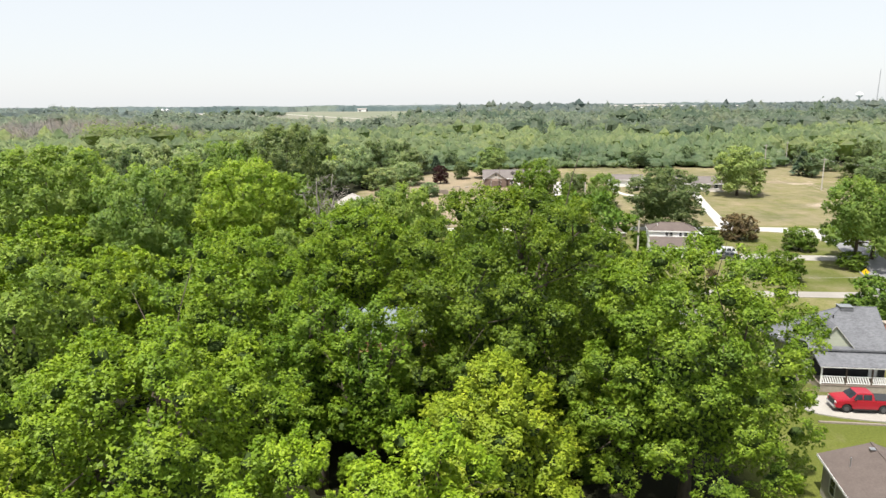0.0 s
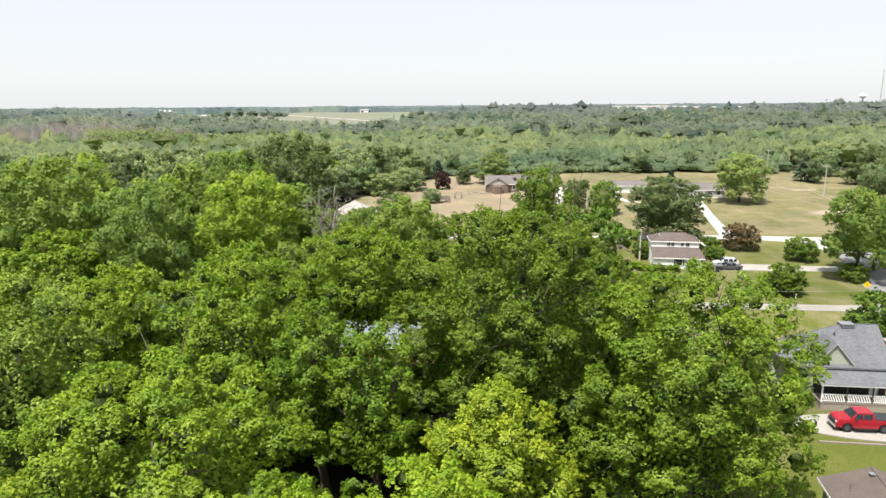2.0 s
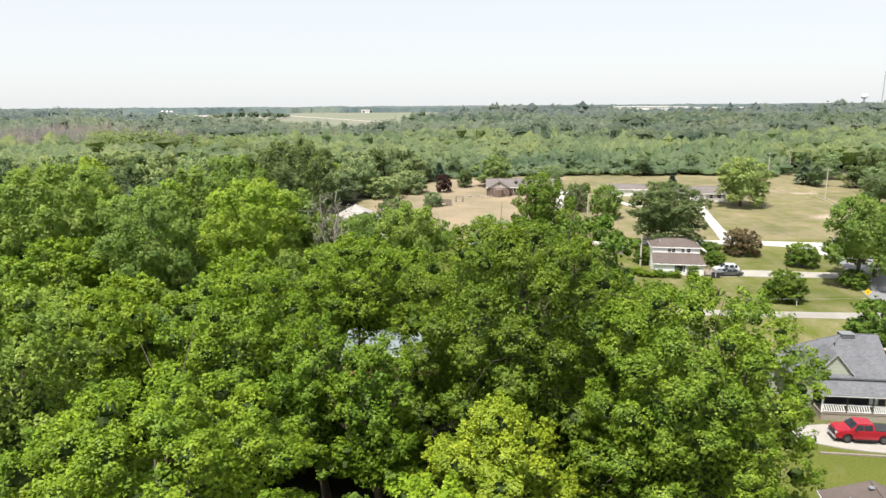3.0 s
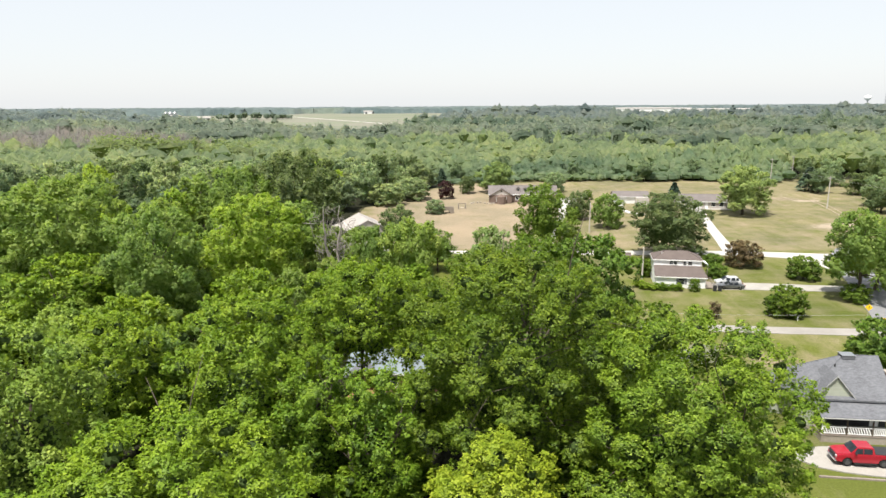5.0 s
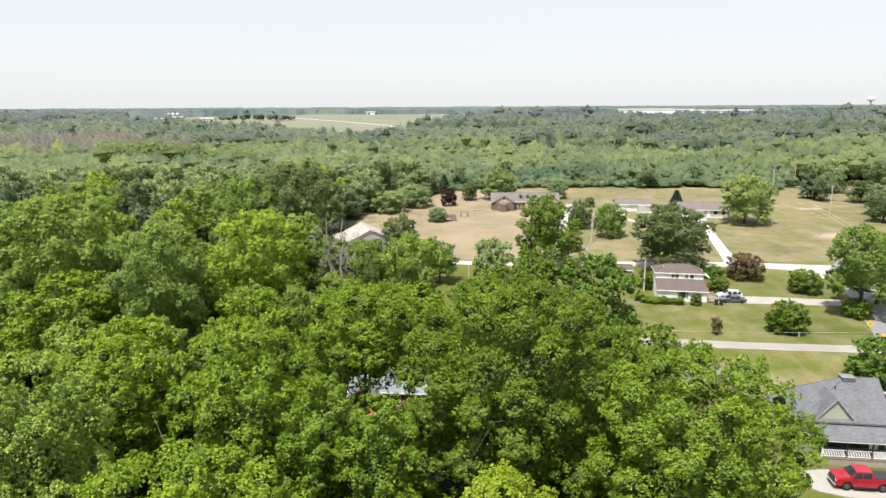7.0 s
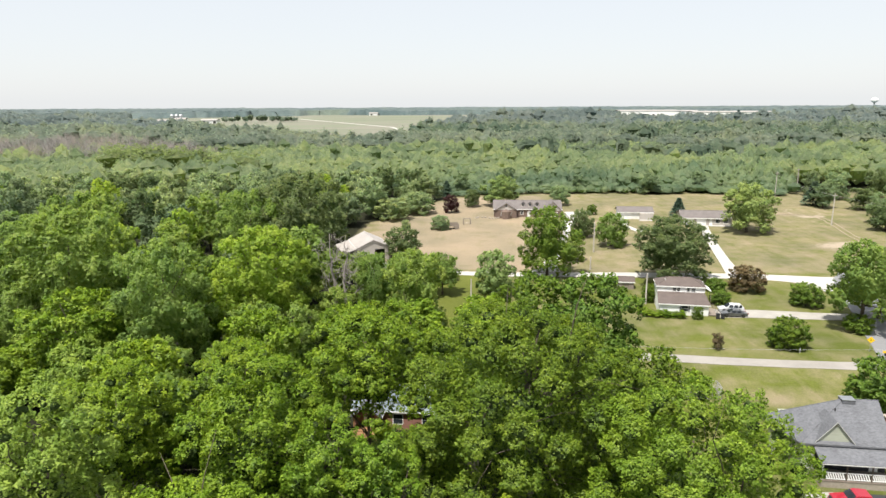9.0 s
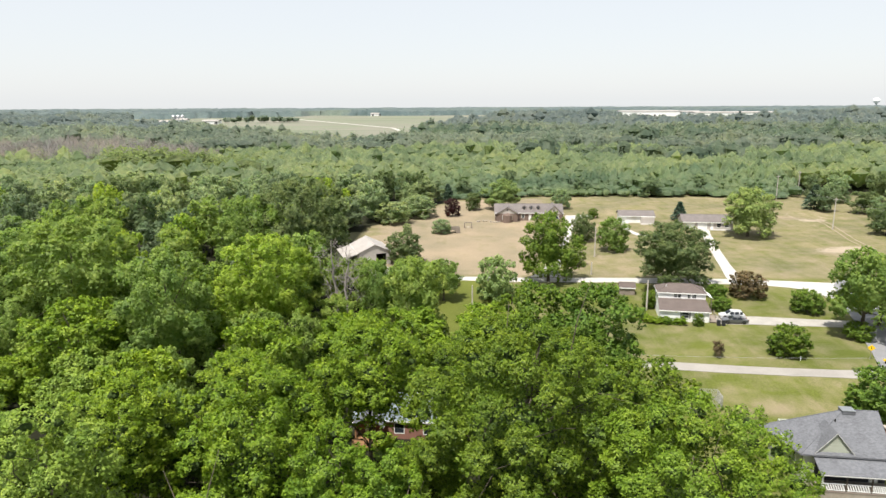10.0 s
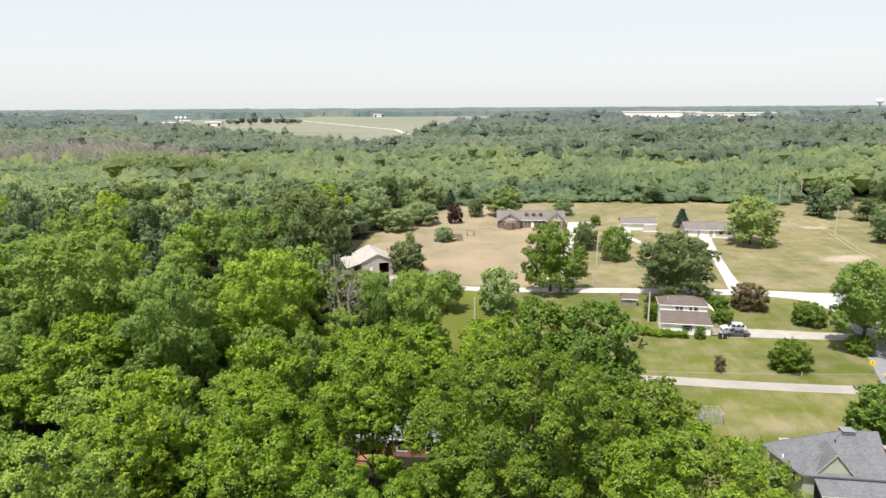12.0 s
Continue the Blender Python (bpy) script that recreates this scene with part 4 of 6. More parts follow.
def woods(seed, n_max, poly, gap, height, radius, per, leaf, kind, label, rise=None, on_field=False):
    """A far canopy: tree after tree as clumps of leaves, one object."""
    r = np.random.default_rng(seed)
    P = np.array(poly, float)
    lo, hi = P.min(0), P.max(0)
    nx, ny = int((hi[0] - lo[0]) / gap) + 1, int((hi[1] - lo[1]) / gap) + 1
    gx, gy = np.meshgrid(lo[0] + np.arange(nx) * gap, lo[1] + np.arange(ny) * gap)
    x = (gx + r.normal(0, gap * 0.32, gx.shape)).reshape(-1)
    y = (gy + r.normal(0, gap * 0.32, gy.shape)).reshape(-1)
    ok = inside(poly, x, y) & ~inside(CLEARING, x, y) & (on_field | ~inside(FIELD, x, y)) & ~inside(YARD_FAR, x, y) & ((inside(BARE, x, y) & (r.uniform(0, 1, x.shape) < (0.8 if kind == "bare" else 0.25))) | (~inside(BARE, x, y) & (kind != "bare"))) & (np.abs(x) < y * 0.78 + 40)
    x, y = x[ok][:n_max], y[ok][:n_max]
    n = len(x)
    h = height * r.uniform(0.7, 1.15, n) * (1 + 0.16 * np.sin(x * 0.021 + 1) * np.sin(y * 0.017) + 0.10 * np.sin(x * 0.05 + y * 0.03))
    h[r.uniform(0, 1, n) < 0.05] *= 1.3
    if rise:
        h *= 0.2 + 0.8 * step(*rise, y)
    R = radius * r.uniform(0.65, 1.5, n)
    who = np.repeat(np.arange(n), per)
    d = unit(r.normal(0, 1, (n * per, 3)) + np.array([0, -0.15, 0.4]))
    k = r.uniform(0.72, 1.02, n * per)
    rr = R[who] * k
    lump = 1 + 0.16 * np.sin(d[:, 0] * 5 + who * 1.7) * np.sin(d[:, 2] * 6 + who)
    pos = np.stack([x[who] + d[:, 0] * rr * lump, y[who] + d[:, 1] * rr * lump, land(x, y)[who] + h[who] * (0.58 + 0.42 * d[:, 2] * k * lump)], -1)
    if kind == "bare":
        up = unit(r.normal(0, 0.3, d.shape) + d * 0.5 + np.array([0, 0, 1.0]))
        side = unit(np.cross(up, r.normal(0, 1, d.shape))) * leaf * 0.035
        q = np.stack([pos - up * leaf - side, pos + up * leaf, pos - up * leaf + side], 1)
    else:
        q = leaves(r, pos, d, leaf, leaf * 0.85, 0.6, 0.6, 0.2)
    shell = ball(r, np.zeros(3), np.ones(3), 6, 3, 0.12)
    core = np.empty((n, len(shell), 4, 3))
    turn = r.uniform(0, 6.28, n)
    cx = shell[None, :, :, 0] * np.cos(turn)[:, None, None] - shell[None, :, :, 1] * np.sin(turn)[:, None, None]
    cy = shell[None, :, :, 0] * np.sin(turn)[:, None, None] + shell[None, :, :, 1] * np.cos(turn)[:, None, None]
    core[..., 0] = x[:, None, None] + cx * (R * 0.92)[:, None, None]
    core[..., 1] = y[:, None, None] + cy * (R * 0.92)[:, None, None]
    core[..., 2] = (land(x, y) + h * 0.52)[:, None, None] + shell[None, :, :, 2] * (h * 0.38)[:, None, None]
    core = core.reshape(-1, 4, 3)
    if kind != "bare":
        out = np.tile(unit(shell.mean(1)), (n, 1))
        q = np.concatenate([q, core[:, [0, 1, 2]], core[:, [0, 2, 3]]])
        d = np.concatenate([d, out, out])
    tagged(new("woods", quads_mesh("woods", q, LEAF[kind], unit(d * 0.7 + np.array([0, -0.1, 0.7])), 0.15)), label, "woods", kind="stuff")


# leaf colours turn bluer with distance, painted in place of air haze
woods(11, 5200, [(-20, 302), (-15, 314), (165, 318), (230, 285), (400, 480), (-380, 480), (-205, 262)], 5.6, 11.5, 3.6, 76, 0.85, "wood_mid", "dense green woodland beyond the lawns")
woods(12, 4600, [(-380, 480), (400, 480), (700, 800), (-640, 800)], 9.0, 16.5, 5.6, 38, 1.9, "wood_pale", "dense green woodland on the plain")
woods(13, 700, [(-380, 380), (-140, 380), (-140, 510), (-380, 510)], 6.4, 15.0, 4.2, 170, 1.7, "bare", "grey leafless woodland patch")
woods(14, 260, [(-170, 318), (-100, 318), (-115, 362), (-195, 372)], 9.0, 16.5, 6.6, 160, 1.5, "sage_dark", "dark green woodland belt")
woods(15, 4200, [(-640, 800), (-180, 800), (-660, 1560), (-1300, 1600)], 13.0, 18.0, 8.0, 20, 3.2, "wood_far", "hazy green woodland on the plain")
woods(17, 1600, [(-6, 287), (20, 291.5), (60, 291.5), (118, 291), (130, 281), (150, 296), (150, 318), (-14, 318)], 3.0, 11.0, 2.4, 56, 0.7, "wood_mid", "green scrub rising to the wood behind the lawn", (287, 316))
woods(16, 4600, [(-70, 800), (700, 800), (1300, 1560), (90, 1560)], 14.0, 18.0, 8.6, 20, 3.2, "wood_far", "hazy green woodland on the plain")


woods(18, 260, [(20, 408), (150, 395), (175, 418), (60, 436)], 8.0, 16.5, 5.4, 60, 1.5, "wood_belt", "dark green belt of older trees in the woodland")
woods(19, 420, [(120, 540), (420, 520), (520, 580), (300, 600), (150, 585)], 10.0, 20.0, 6.6, 48, 2.0, "wood_belt", "dark green belt of older trees in the woodland")
woods(20, 260, [(-60, 640), (60, 600), (110, 640), (-50, 690)], 10.0, 19.0, 6.6, 48, 2.0, "wood_belt", "dark green belt of older trees beside the field")
woods(21, 40, [(-470, 1320), (-330, 1350), (-330, 1372), (-470, 1345)], 13.0, 13.0, 7.5, 44, 2.6, "wood_belt", "dark trees round the far farm", on_field=True)


def horizon_woods():
    """The last woods: one closed, rolling canopy, out to the horizon."""
    r = np.random.default_rng(21)
    ys = np.concatenate([np.arange(1640, 2600, 24.0), np.geomspace(2620, 5200, 40)])
    xs = np.linspace(-1, 1, 330)
    X = xs[None] * (ys[:, None] * 0.74 + 60) + r.normal(0, 4, (len(ys), len(xs)))
    Y = np.repeat(ys[:, None], len(xs), 1) + r.normal(0, 5, X.shape)
    Z = 13.5 + 2.6 * np.sin(X * 0.006 + 1) * np.sin(Y * 0.009) + 1.8 * np.sin(X * 0.019 + Y * 0.004) + r.normal(0, 1.3, X.shape)
    open_land = inside(FIELD, X, Y) | inside(YARD_FAR, X, Y) | ((np.abs(X - 60) < 480 + 0.1 * (Y - 1640)) & (Y < 1990 + 60 * np.sin(X * 0.01)))
    Z[open_land] = -6
    Z[0] = -6
    low = Z < 0
    Z += land(X, Y)
    k = np.arange(len(ys) * len(xs)).reshape(X.shape)
    f = np.stack([k[:-1, :-1], k[:-1, 1:], k[1:, 1:], k[1:, :-1]], -1).reshape(-1, 4)
    f = f[(~low.reshape(-1)[f]).any(1)]
    # horizon haze is put into the canopy's blue colour
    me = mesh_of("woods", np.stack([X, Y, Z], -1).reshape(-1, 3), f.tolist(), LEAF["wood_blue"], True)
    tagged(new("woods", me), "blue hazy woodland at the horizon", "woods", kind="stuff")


horizon_woods()
# ---- building kit ----


def part(name, geo, mat, parent, label="", smooth=False, bevel=0.0):
    """One mesh object under a thing or under a part."""
    me = mesh_of(name, geo[0], geo[1], mat, smooth)
    if bevel:
        bm = bmesh.new()
        bm.from_mesh(me)
        bmesh.ops.remove_doubles(bm, verts=bm.verts, dist=1e-5)
        bmesh.ops.bevel(bm, geom=bm.edges[:], offset=bevel, segments=2, affect="EDGES", clamp_overlap=True)
        bm.to_mesh(me)
        bm.free()
    ob = new(name, me)
    ob.parent = parent
    if label:
        tagged(ob, label)
    return ob


def thing(name, x, y, yaw, label, category, group="", z=None):
    ob = new(name)
    ob.matrix_world = pose(x, y, float(land(x, y)) if z is None else z, 0, 0, yaw)
    return tagged(ob, label, category, group)


def box(x0, y0, z0, x1, y1, z1):
    v = [(x, y, z) for z in (z0, z1) for x, y in ((x0, y0), (x1, y0), (x1, y1), (x0, y1))]
    return np.array(v, float), [(3, 2, 1, 0), (4, 5, 6, 7), (0, 1, 5, 4), (1, 2, 6, 5), (2, 3, 7, 6), (3, 0, 4, 7)]


def boxes(*b):
    return join([box(*q) for q in b])


def slab(points, thick=0.14):
    """A thick plate under a flat polygon."""
    p = np.array(points, float)
    n = len(p)
    low = p - np.array([0, 0, thick])
    f = [tuple(range(n)), tuple(range(2 * n - 1, n - 1, -1))]
    f += [(i, i + n, (i + 1) % n + n, (i + 1) % n) for i in range(n)]
    return np.concatenate([p, low]), f


def prism(profile, y0, y1):
    """A profile in x and z drawn out along y."""
    n = len(profile)
    v = [(x, y0, z) for x, z in profile] + [(x, y1, z) for x, z in profile]
    f = [tuple(range(n)), tuple(range(2 * n - 1, n - 1, -1))]
    f += [(i, i + n, (i + 1) % n + n, (i + 1) % n) for i in range(n)]
    return np.array(v, float), f


def cyl(x, y, z0, z1, r, n=10, r2=None):
    return tube([(x, y, z0), (x, y, z1)], [r, r if r2 is None else r2], n)


def wall(house, side, at, a0, a1, w0, w1, mat, holes=(), thick=0.2, label="", kind="wall"):
    """A wall with real openings. side 'f' faces -y at y=at, 'b' faces +y, 'l' faces -x at x=at, 'r' faces +x. holes: (a, b, low, high, what)."""
    us = sorted({a0, a1, *[h[0] for h in holes], *[h[1] for h in holes]})
    ws = sorted({w0, w1, *[h[2] for h in holes], *[h[3] for h in holes]})
    d0, d1 = {"f": (at, at + thick), "b": (at - thick, at), "l": (at, at + thick), "r": (at - thick, at)}[side]
    along = side in "fb"

    def cell(p, q, c, d, e0, e1):
        return box(p, e0, c, q, e1, d) if along else box(e0, p, c, e1, q, d)

    def full(i, k):
        if not (0 <= i < len(us) - 1 and 0 <= k < len(ws) - 1):
            return False
        return not any(h[0] <= us[i] and us[i + 1] <= h[1] and h[2] <= ws[k] and ws[k + 1] <= h[3] for h in holes)
    nw = len(ws)
    verts = [(u, e, w) if along else (e, u, w) for e in (d0, d1) for u in us for w in ws]
    near = lambda i, k: i * nw + k
    back = lambda i, k: len(us) * nw + i * nw + k
    faces = []
    for i in range(len(us) - 1):
        for k in range(nw - 1):
            if not full(i, k):
                continue
            faces.append((near(i, k), near(i + 1, k), near(i + 1, k + 1), near(i, k + 1)))
            faces.append((back(i, k + 1), back(i + 1, k + 1), back(i + 1, k), back(i, k)))
            for di, dk, (a, b) in ((-1, 0, ((i, k + 1), (i, k))), (1, 0, ((i + 1, k), (i + 1, k + 1))), (0, -1, ((i, k), (i + 1, k))), (0, 1, ((i + 1, k + 1), (i, k + 1)))):
                if not full(i + di, k + dk):
                    faces.append((near(*b), near(*a), back(*a), back(*b)))
    if not along:
        faces = [q[::-1] for q in faces]
    used = sorted({v for q in faces for v in q})
    slot = {v: n for n, v in enumerate(used)}
    ob = part(kind, ([verts[v] for v in used], [tuple(slot[v] for v in q) for q in faces]), mat, house, label)
    out = -1 if side in "fl" else 1
    face = d0 if out < 0 else d1
    for a, b, c, d, what in holes:
        e0, e1 = sorted((face - out * 0.10, face + out * 0.03))
        g0, g1 = sorted((face - out * 0.07, face - out * 0.03))
        w = 0.09
        if what == "open":
            continue
        if what == "door":
            dr = part("door", cell(a, b, c, d, *sorted((face - out * 0.09, face - out * 0.03))), TRIM, house, "pale panelled door")
            continue
        if what == "garage":
            rows = [cell(a + 0.02, b - 0.02, c + (d - c) * i / 4 + 0.012, c + (d - c) * (i + 1) / 4 - 0.012, *sorted((face - out * 0.09, face - out * 0.03))) for i in range(4)]
            dr = part("garage_door", cell(a, b, c, d, *sorted((face - out * 0.14, face - out * 0.09))), TRIM, house, "white panelled garage door")
            for r in rows:
                part("panel", r, TRIM, dr)
            continue
        fr = part("window", join([cell(a - w, a, c - w, d + w, e0, e1), cell(b, b + w, c - w, d + w, e0, e1), cell(a, b, d, d + w, e0, e1), cell(a, b, c - w, c, e0, e1),
                                  cell(a, b, (c + d) / 2 - 0.03, (c + d) / 2 + 0.03, g0, e1 if out > 0 else g1)]), TRIM, house, "white framed window")
        part("pane", cell(a, b, c, (c + d) / 2 - 0.03, g0, g1), GLASS, fr)
        part("pane", cell(a, b, (c + d) / 2 + 0.03, d, g0, g1), GLASS, fr)
    return ob


def gable_end(house, side, at, a0, a1, w0, peak, mat, thick=0.2):
    """The triangle of wall under a gable."""
    m = (a0 + a1) / 2
    tri = [(a0, w0), (a1, w0), (m, peak)]
    if side in "fb":
        y = at if side == "f" else at - thick
        g = prism(tri, y, y + thick)
    else:
        x = at if side == "l" else at - thick
        v, f = prism(tri, 0, thick)
        g = (np.stack([x + v[:, 1], v[:, 0], v[:, 2]], -1), [q[::-1] for q in f])
    return part("gable", g, mat, house)


def gable_roof(house, x0, x1, y0, y1, eave, ridge, mat, axis="x", over=0.35, label=""):
    """Two sloping plates, a ridge cap and pale fascia boards."""
    if axis == "x":
        m = (y0 + y1) / 2
        k = (ridge - eave) / (m - y0)
        lo = eave - k * over
        P = lambda u, v, w: (u, v, w)
        a0, a1, b0, b1 = x0 - over, x1 + over, y0 - over, y1 + over
    else:
        m = (x0 + x1) / 2
        k = (ridge - eave) / (m - x0)
        lo = eave - k * over
        P = lambda u, v, w: (v, u, w)
        a0, a1, b0, b1 = y0 - over, y1 + over, x0 - over, x1 + over
    roof = part("roof", slab([P(a0, b0, lo), P(a1, b0, lo), P(a1, m, ridge), P(a0, m, ridge)]), mat, house, label)
    part("roof_slope", slab([P(a0, m, ridge), P(a1, m, ridge), P(a1, b1, lo), P(a0, b1, lo)]), mat, house)
    part("ridge_cap", slab([P(a0, m - 0.12, ridge + 0.03), P(a1, m - 0.12, ridge + 0.03), P(a1, m + 0.12, ridge + 0.035), P(a0, m + 0.12, ridge + 0.035)], 0.06), mat, roof)
    for b, s in ((b0, -1), (b1, 1)):
        part("fascia", slab([P(a0, b + s * 0.03, lo + 0.01), P(a1, b + s * 0.03, lo + 0.01), P(a1, b + s * 0.002, lo + 0.01), P(a0, b + s * 0.002, lo + 0.01)], 0.2), TRIM, house)
    return roof


def hip_roof(house, x0, x1, y0, y1, eave, ridge, run, mat, over=0.4, right_gable=False, trim=None, spread=None):
    """A hipped roof with its ridge along x; run: how far the hips reach in from the ends."""
    x0, x1, y0, y1 = x0 - over, x1 + over, y0 - over, y1 + over
    m = (y0 + y1) / 2
    r0, r1 = x0 + run, (x1 if right_gable else x1 - run)
    A, B, C, D, E, F = (x0, y0, eave), (x1, y0, eave), (x1, y1, eave), (x0, y1, eave), (r0, m, ridge), (r1, m, ridge)
    roof = part("roof", slab([A, B, F, E]), mat, house)
    if spread:
        D = spread
        part("roof_slope", slab([C, D, E]), mat, house)
        part("roof_slope", slab([C, E, F]), mat, house)
    else:
        part("roof_slope", slab([C, D, E, F]), mat, house)
    part("roof_slope", slab([D, A, E]), mat, house)
    if not right_gable:
        part("roof_slope", slab([B, C, F]), mat, house)
    for p, q in ((A, E), (D, E), (E, F)) + (() if right_gable else ((B, F), (C, F))):
        part("ridge_cap", tube([(p[0], p[1], p[2] + 0.01), (q[0], q[1], q[2] + 0.01)], [0.055, 0.055], 5), mat, roof)
    for p, q in ((A, B), (C, D), (D, A), (B, C)):
        n = unit(np.array([q[1] - p[1], p[0] - q[0], 0.0])) * 0.03
        P, Q = np.array(p), np.array(q)
        part("fascia", slab([P + n, Q + n, Q + n * 0.1, P + n * 0.1], 0.2), trim or TRIM, house)
    return roof


# ---- the grey house with the porch ----


def grey_house():
    h = thing("house", 40.2, 70.3, -6, "sage-sided house with grey shingle roof and front porch", "house", z=-1.6)
    W1, D1, E1 = 8.85, 8.4, 4.15
    part("foundation", box(0.03, 0.03, -0.6, W1 - 0.03, D1 - 0.03, 0.75), STONE, h)
    wall(h, "f", 0, 0, W1, 0.75, E1, SIDING_SAGE, [(3.1, 3.9, 1.9, 3.4, "window"), (4.1, 4.9, 1.9, 3.4, "window"), (7.2, 8.1, 1.05, 3.2, "door")])
    wall(h, "l", 0, 0.2, D1 - 0.2, 0.75, E1, SIDING_SAGE, [(2.0, 2.9, 1.8, 3.3, "window"), (5.2, 6.1, 1.8, 3.3, "window")])
    wall(h, "r", W1, 0.2, D1 - 0.2, 0.75, E1, SIDING_SAGE)
    wall(h, "b", D1, 0, W1, 0.75, E1, SIDING_SAGE)
    hip_roof(h, 0, W1, 0, D1, E1 + 0.1, 7.75, 6.0, SHINGLE_GREY, 0.45, True, SHINGLE_GREY, (-2.6, 6.8, 3.95))
    part("side_wing", boxes((-1.6, 4.3, -0.3, -0.003, 6.2, 3.85)), SIDING_SAGE, h)
    gable_end(h, "r", W1, -0.1, D1 + 0.1, E1, 7.4, SIDING_SAGE)
    cap = part("roof_deck", boxes((5.2, 3.6, 7.4, 6.6, 4.8, 7.82)), SHINGLE_GREY, h)
    part("flashing", boxes((5.15, 3.55, 7.82, 6.65, 4.85, 7.86)), STEEL, cap)
    # front gable
    gx, gw, gp = 3.2, 2.05, 6.9
    gable_end(h, "f", -0.12, gx - gw, gx + gw, E1 + 0.12, gp - 0.15, SIDING_SAGE, 0.25)
    for s in (-1, 1):
        x = gx + s * (gw + 0.3)
        lo = E1 - 0.05
        part("roof_slope", slab([(x, -0.3, lo), (gx, -0.3, gp), (gx, 3.2, gp), (x, 3.2, lo)] if s < 0 else [(gx, -0.3, gp), (x, -0.3, lo), (x, 3.2, lo), (gx, 3.2, gp)], 0.12), SHINGLE_GREY, h)
        part("bargeboard", slab([(x, -0.33, lo - 0.005), (gx, -0.33, gp - 0.005), (gx, -0.302, gp - 0.005), (x, -0.302, lo - 0.005)], 0.13), TRIM_GREY, h, "pale weathered bargeboard")
    # porch
    px0, px1, py = 1.3, W1, -2.3
    roof = part("porch_roof", slab([(px0 - 0.3, py - 0.3, 3.1), (px1 + 0.3, py - 0.3, 3.1), (px1 + 0.3, -0.02, 4.02), (px0 - 0.3, -0.02, 4.02)], 0.14), SHINGLE_GREY, h, "low grey shingle porch roof")
    part("gutter", boxes((px0 - 0.3, py - 0.4, 2.96, px1 + 0.3, py - 0.3, 3.04)), TRIM_GREY, roof)
    # black sheets over the siding stand for the shade under the porch roof
    part("porch_wall", boxes((px0, -0.04, 1.0, 7.15, -0.003, 3.0), (8.15, -0.04, 1.0, px1, -0.003, 3.0)), BLACK_TARP, h, "dark sheet painting the shade on the porch wall")
    part("porch_floor", boxes((px0, py, 0.78, px1, -0.01, 0.95)), WOOD_GREY, h)
    part("porch_base", boxes((px0 + 0.05, py + 0.05, -0.5, px1 - 0.05, -0.02, 0.78)), STONE, h, "rough tan stone porch base")
    for x in (px0 + 0.08, 3.9, 6.5, px1 - 0.1):
        part("post", boxes((x - 0.07, py + 0.02, 0.95, x + 0.07, py + 0.16, 2.98)), TRIM if x < 2 else BARK, h)
    posts = [px0 + 0.08, 3.9, 6.5, px1 - 0.1]
    for a, b in zip(posts, posts[1:]):
        rail = part("railing", boxes((a + 0.07, py + 0.04, 1.80, b - 0.07, py + 0.14, 1.88), (a + 0.07, py + 0.05, 1.05, b - 0.07, py + 0.13, 1.11)), TRIM, h, "white railing with slanted slats")
        n = 9
        for i in range(n):
            x = a + 0.2 + (b - a - 0.5) * i / (n - 1)
            v, f = box(-0.065, py + 0.07, 1.11, 0.065, py + 0.11, 1.80)
            v[:, 0] += x + (v[:, 2] - 1.45) * -0.42
            part("slat", (v, f), TRIM, rail)
    ch = part("chimney", boxes((W1 + 0.75, 2.6, -0.3, W1 + 1.45, 3.5, 6.3)), BRICK, h, "red brick chimney")
    part("chimney_cap", boxes((W1 + 0.7, 2.55, 6.3, W1 + 1.5, 3.55, 6.42)), STONE, ch)
    part("vent_pipe", cyl(4.2, 2.9, 6.2, 7.1, 0.07), RUBBER, h)
    part("roof_vent", cyl(-1.2, 3.2, 3.9, 4.62, 0.1, 10), TRIM, h, "white round roof vent")
    return h


grey_house()


# ---- vehicles ----


def wheel(parent, x, y, r, w, out):
    t = part("wheel", turned_disc(x, y, r, w, out, 0.0, r), RUBBER, parent, "black tyre", True)
    part("rim", turned_disc(x, y + out * 0.012, r * 0.62, w, out, 0.0, r), ALLOY, t, "dark alloy rim", False)
    return t


def turned_disc(x, y, r, w, out, _, zc):
    y0, y1 = (y - w, y) if out > 0 else (y, y + w)
    return tube([(x, y0, zc), (x, y0 + w * 0.12, zc), (x, y1 - w * 0.12, zc), (x, y1, zc)], [r * 0.88, r, r, r * 0.88], 18)


def cab_shell(sections):
    """A shell through cross-sections: each (x, half width low, z low, half width high, z high)."""
    v, f = [], []
    for x, wl, zl, wh, zh in sections:
        v += [(x, -wl, zl), (x, -wh, zh), (x, wh, zh), (x, wl, zl)]
    n = len(sections)
    for i in range(n - 1):
        a = i * 4
        f += [(a, a + 4, a + 5, a + 1), (a + 1, a + 5, a + 6, a + 2), (a + 2, a + 6, a + 7, a + 3), (a + 3, a + 7, a + 4, a)]
    f += [(0, 1, 2, 3), (n * 4 - 1, n * 4 - 2, n * 4 - 3, n * 4 - 4)]
    return np.array(v, float), f


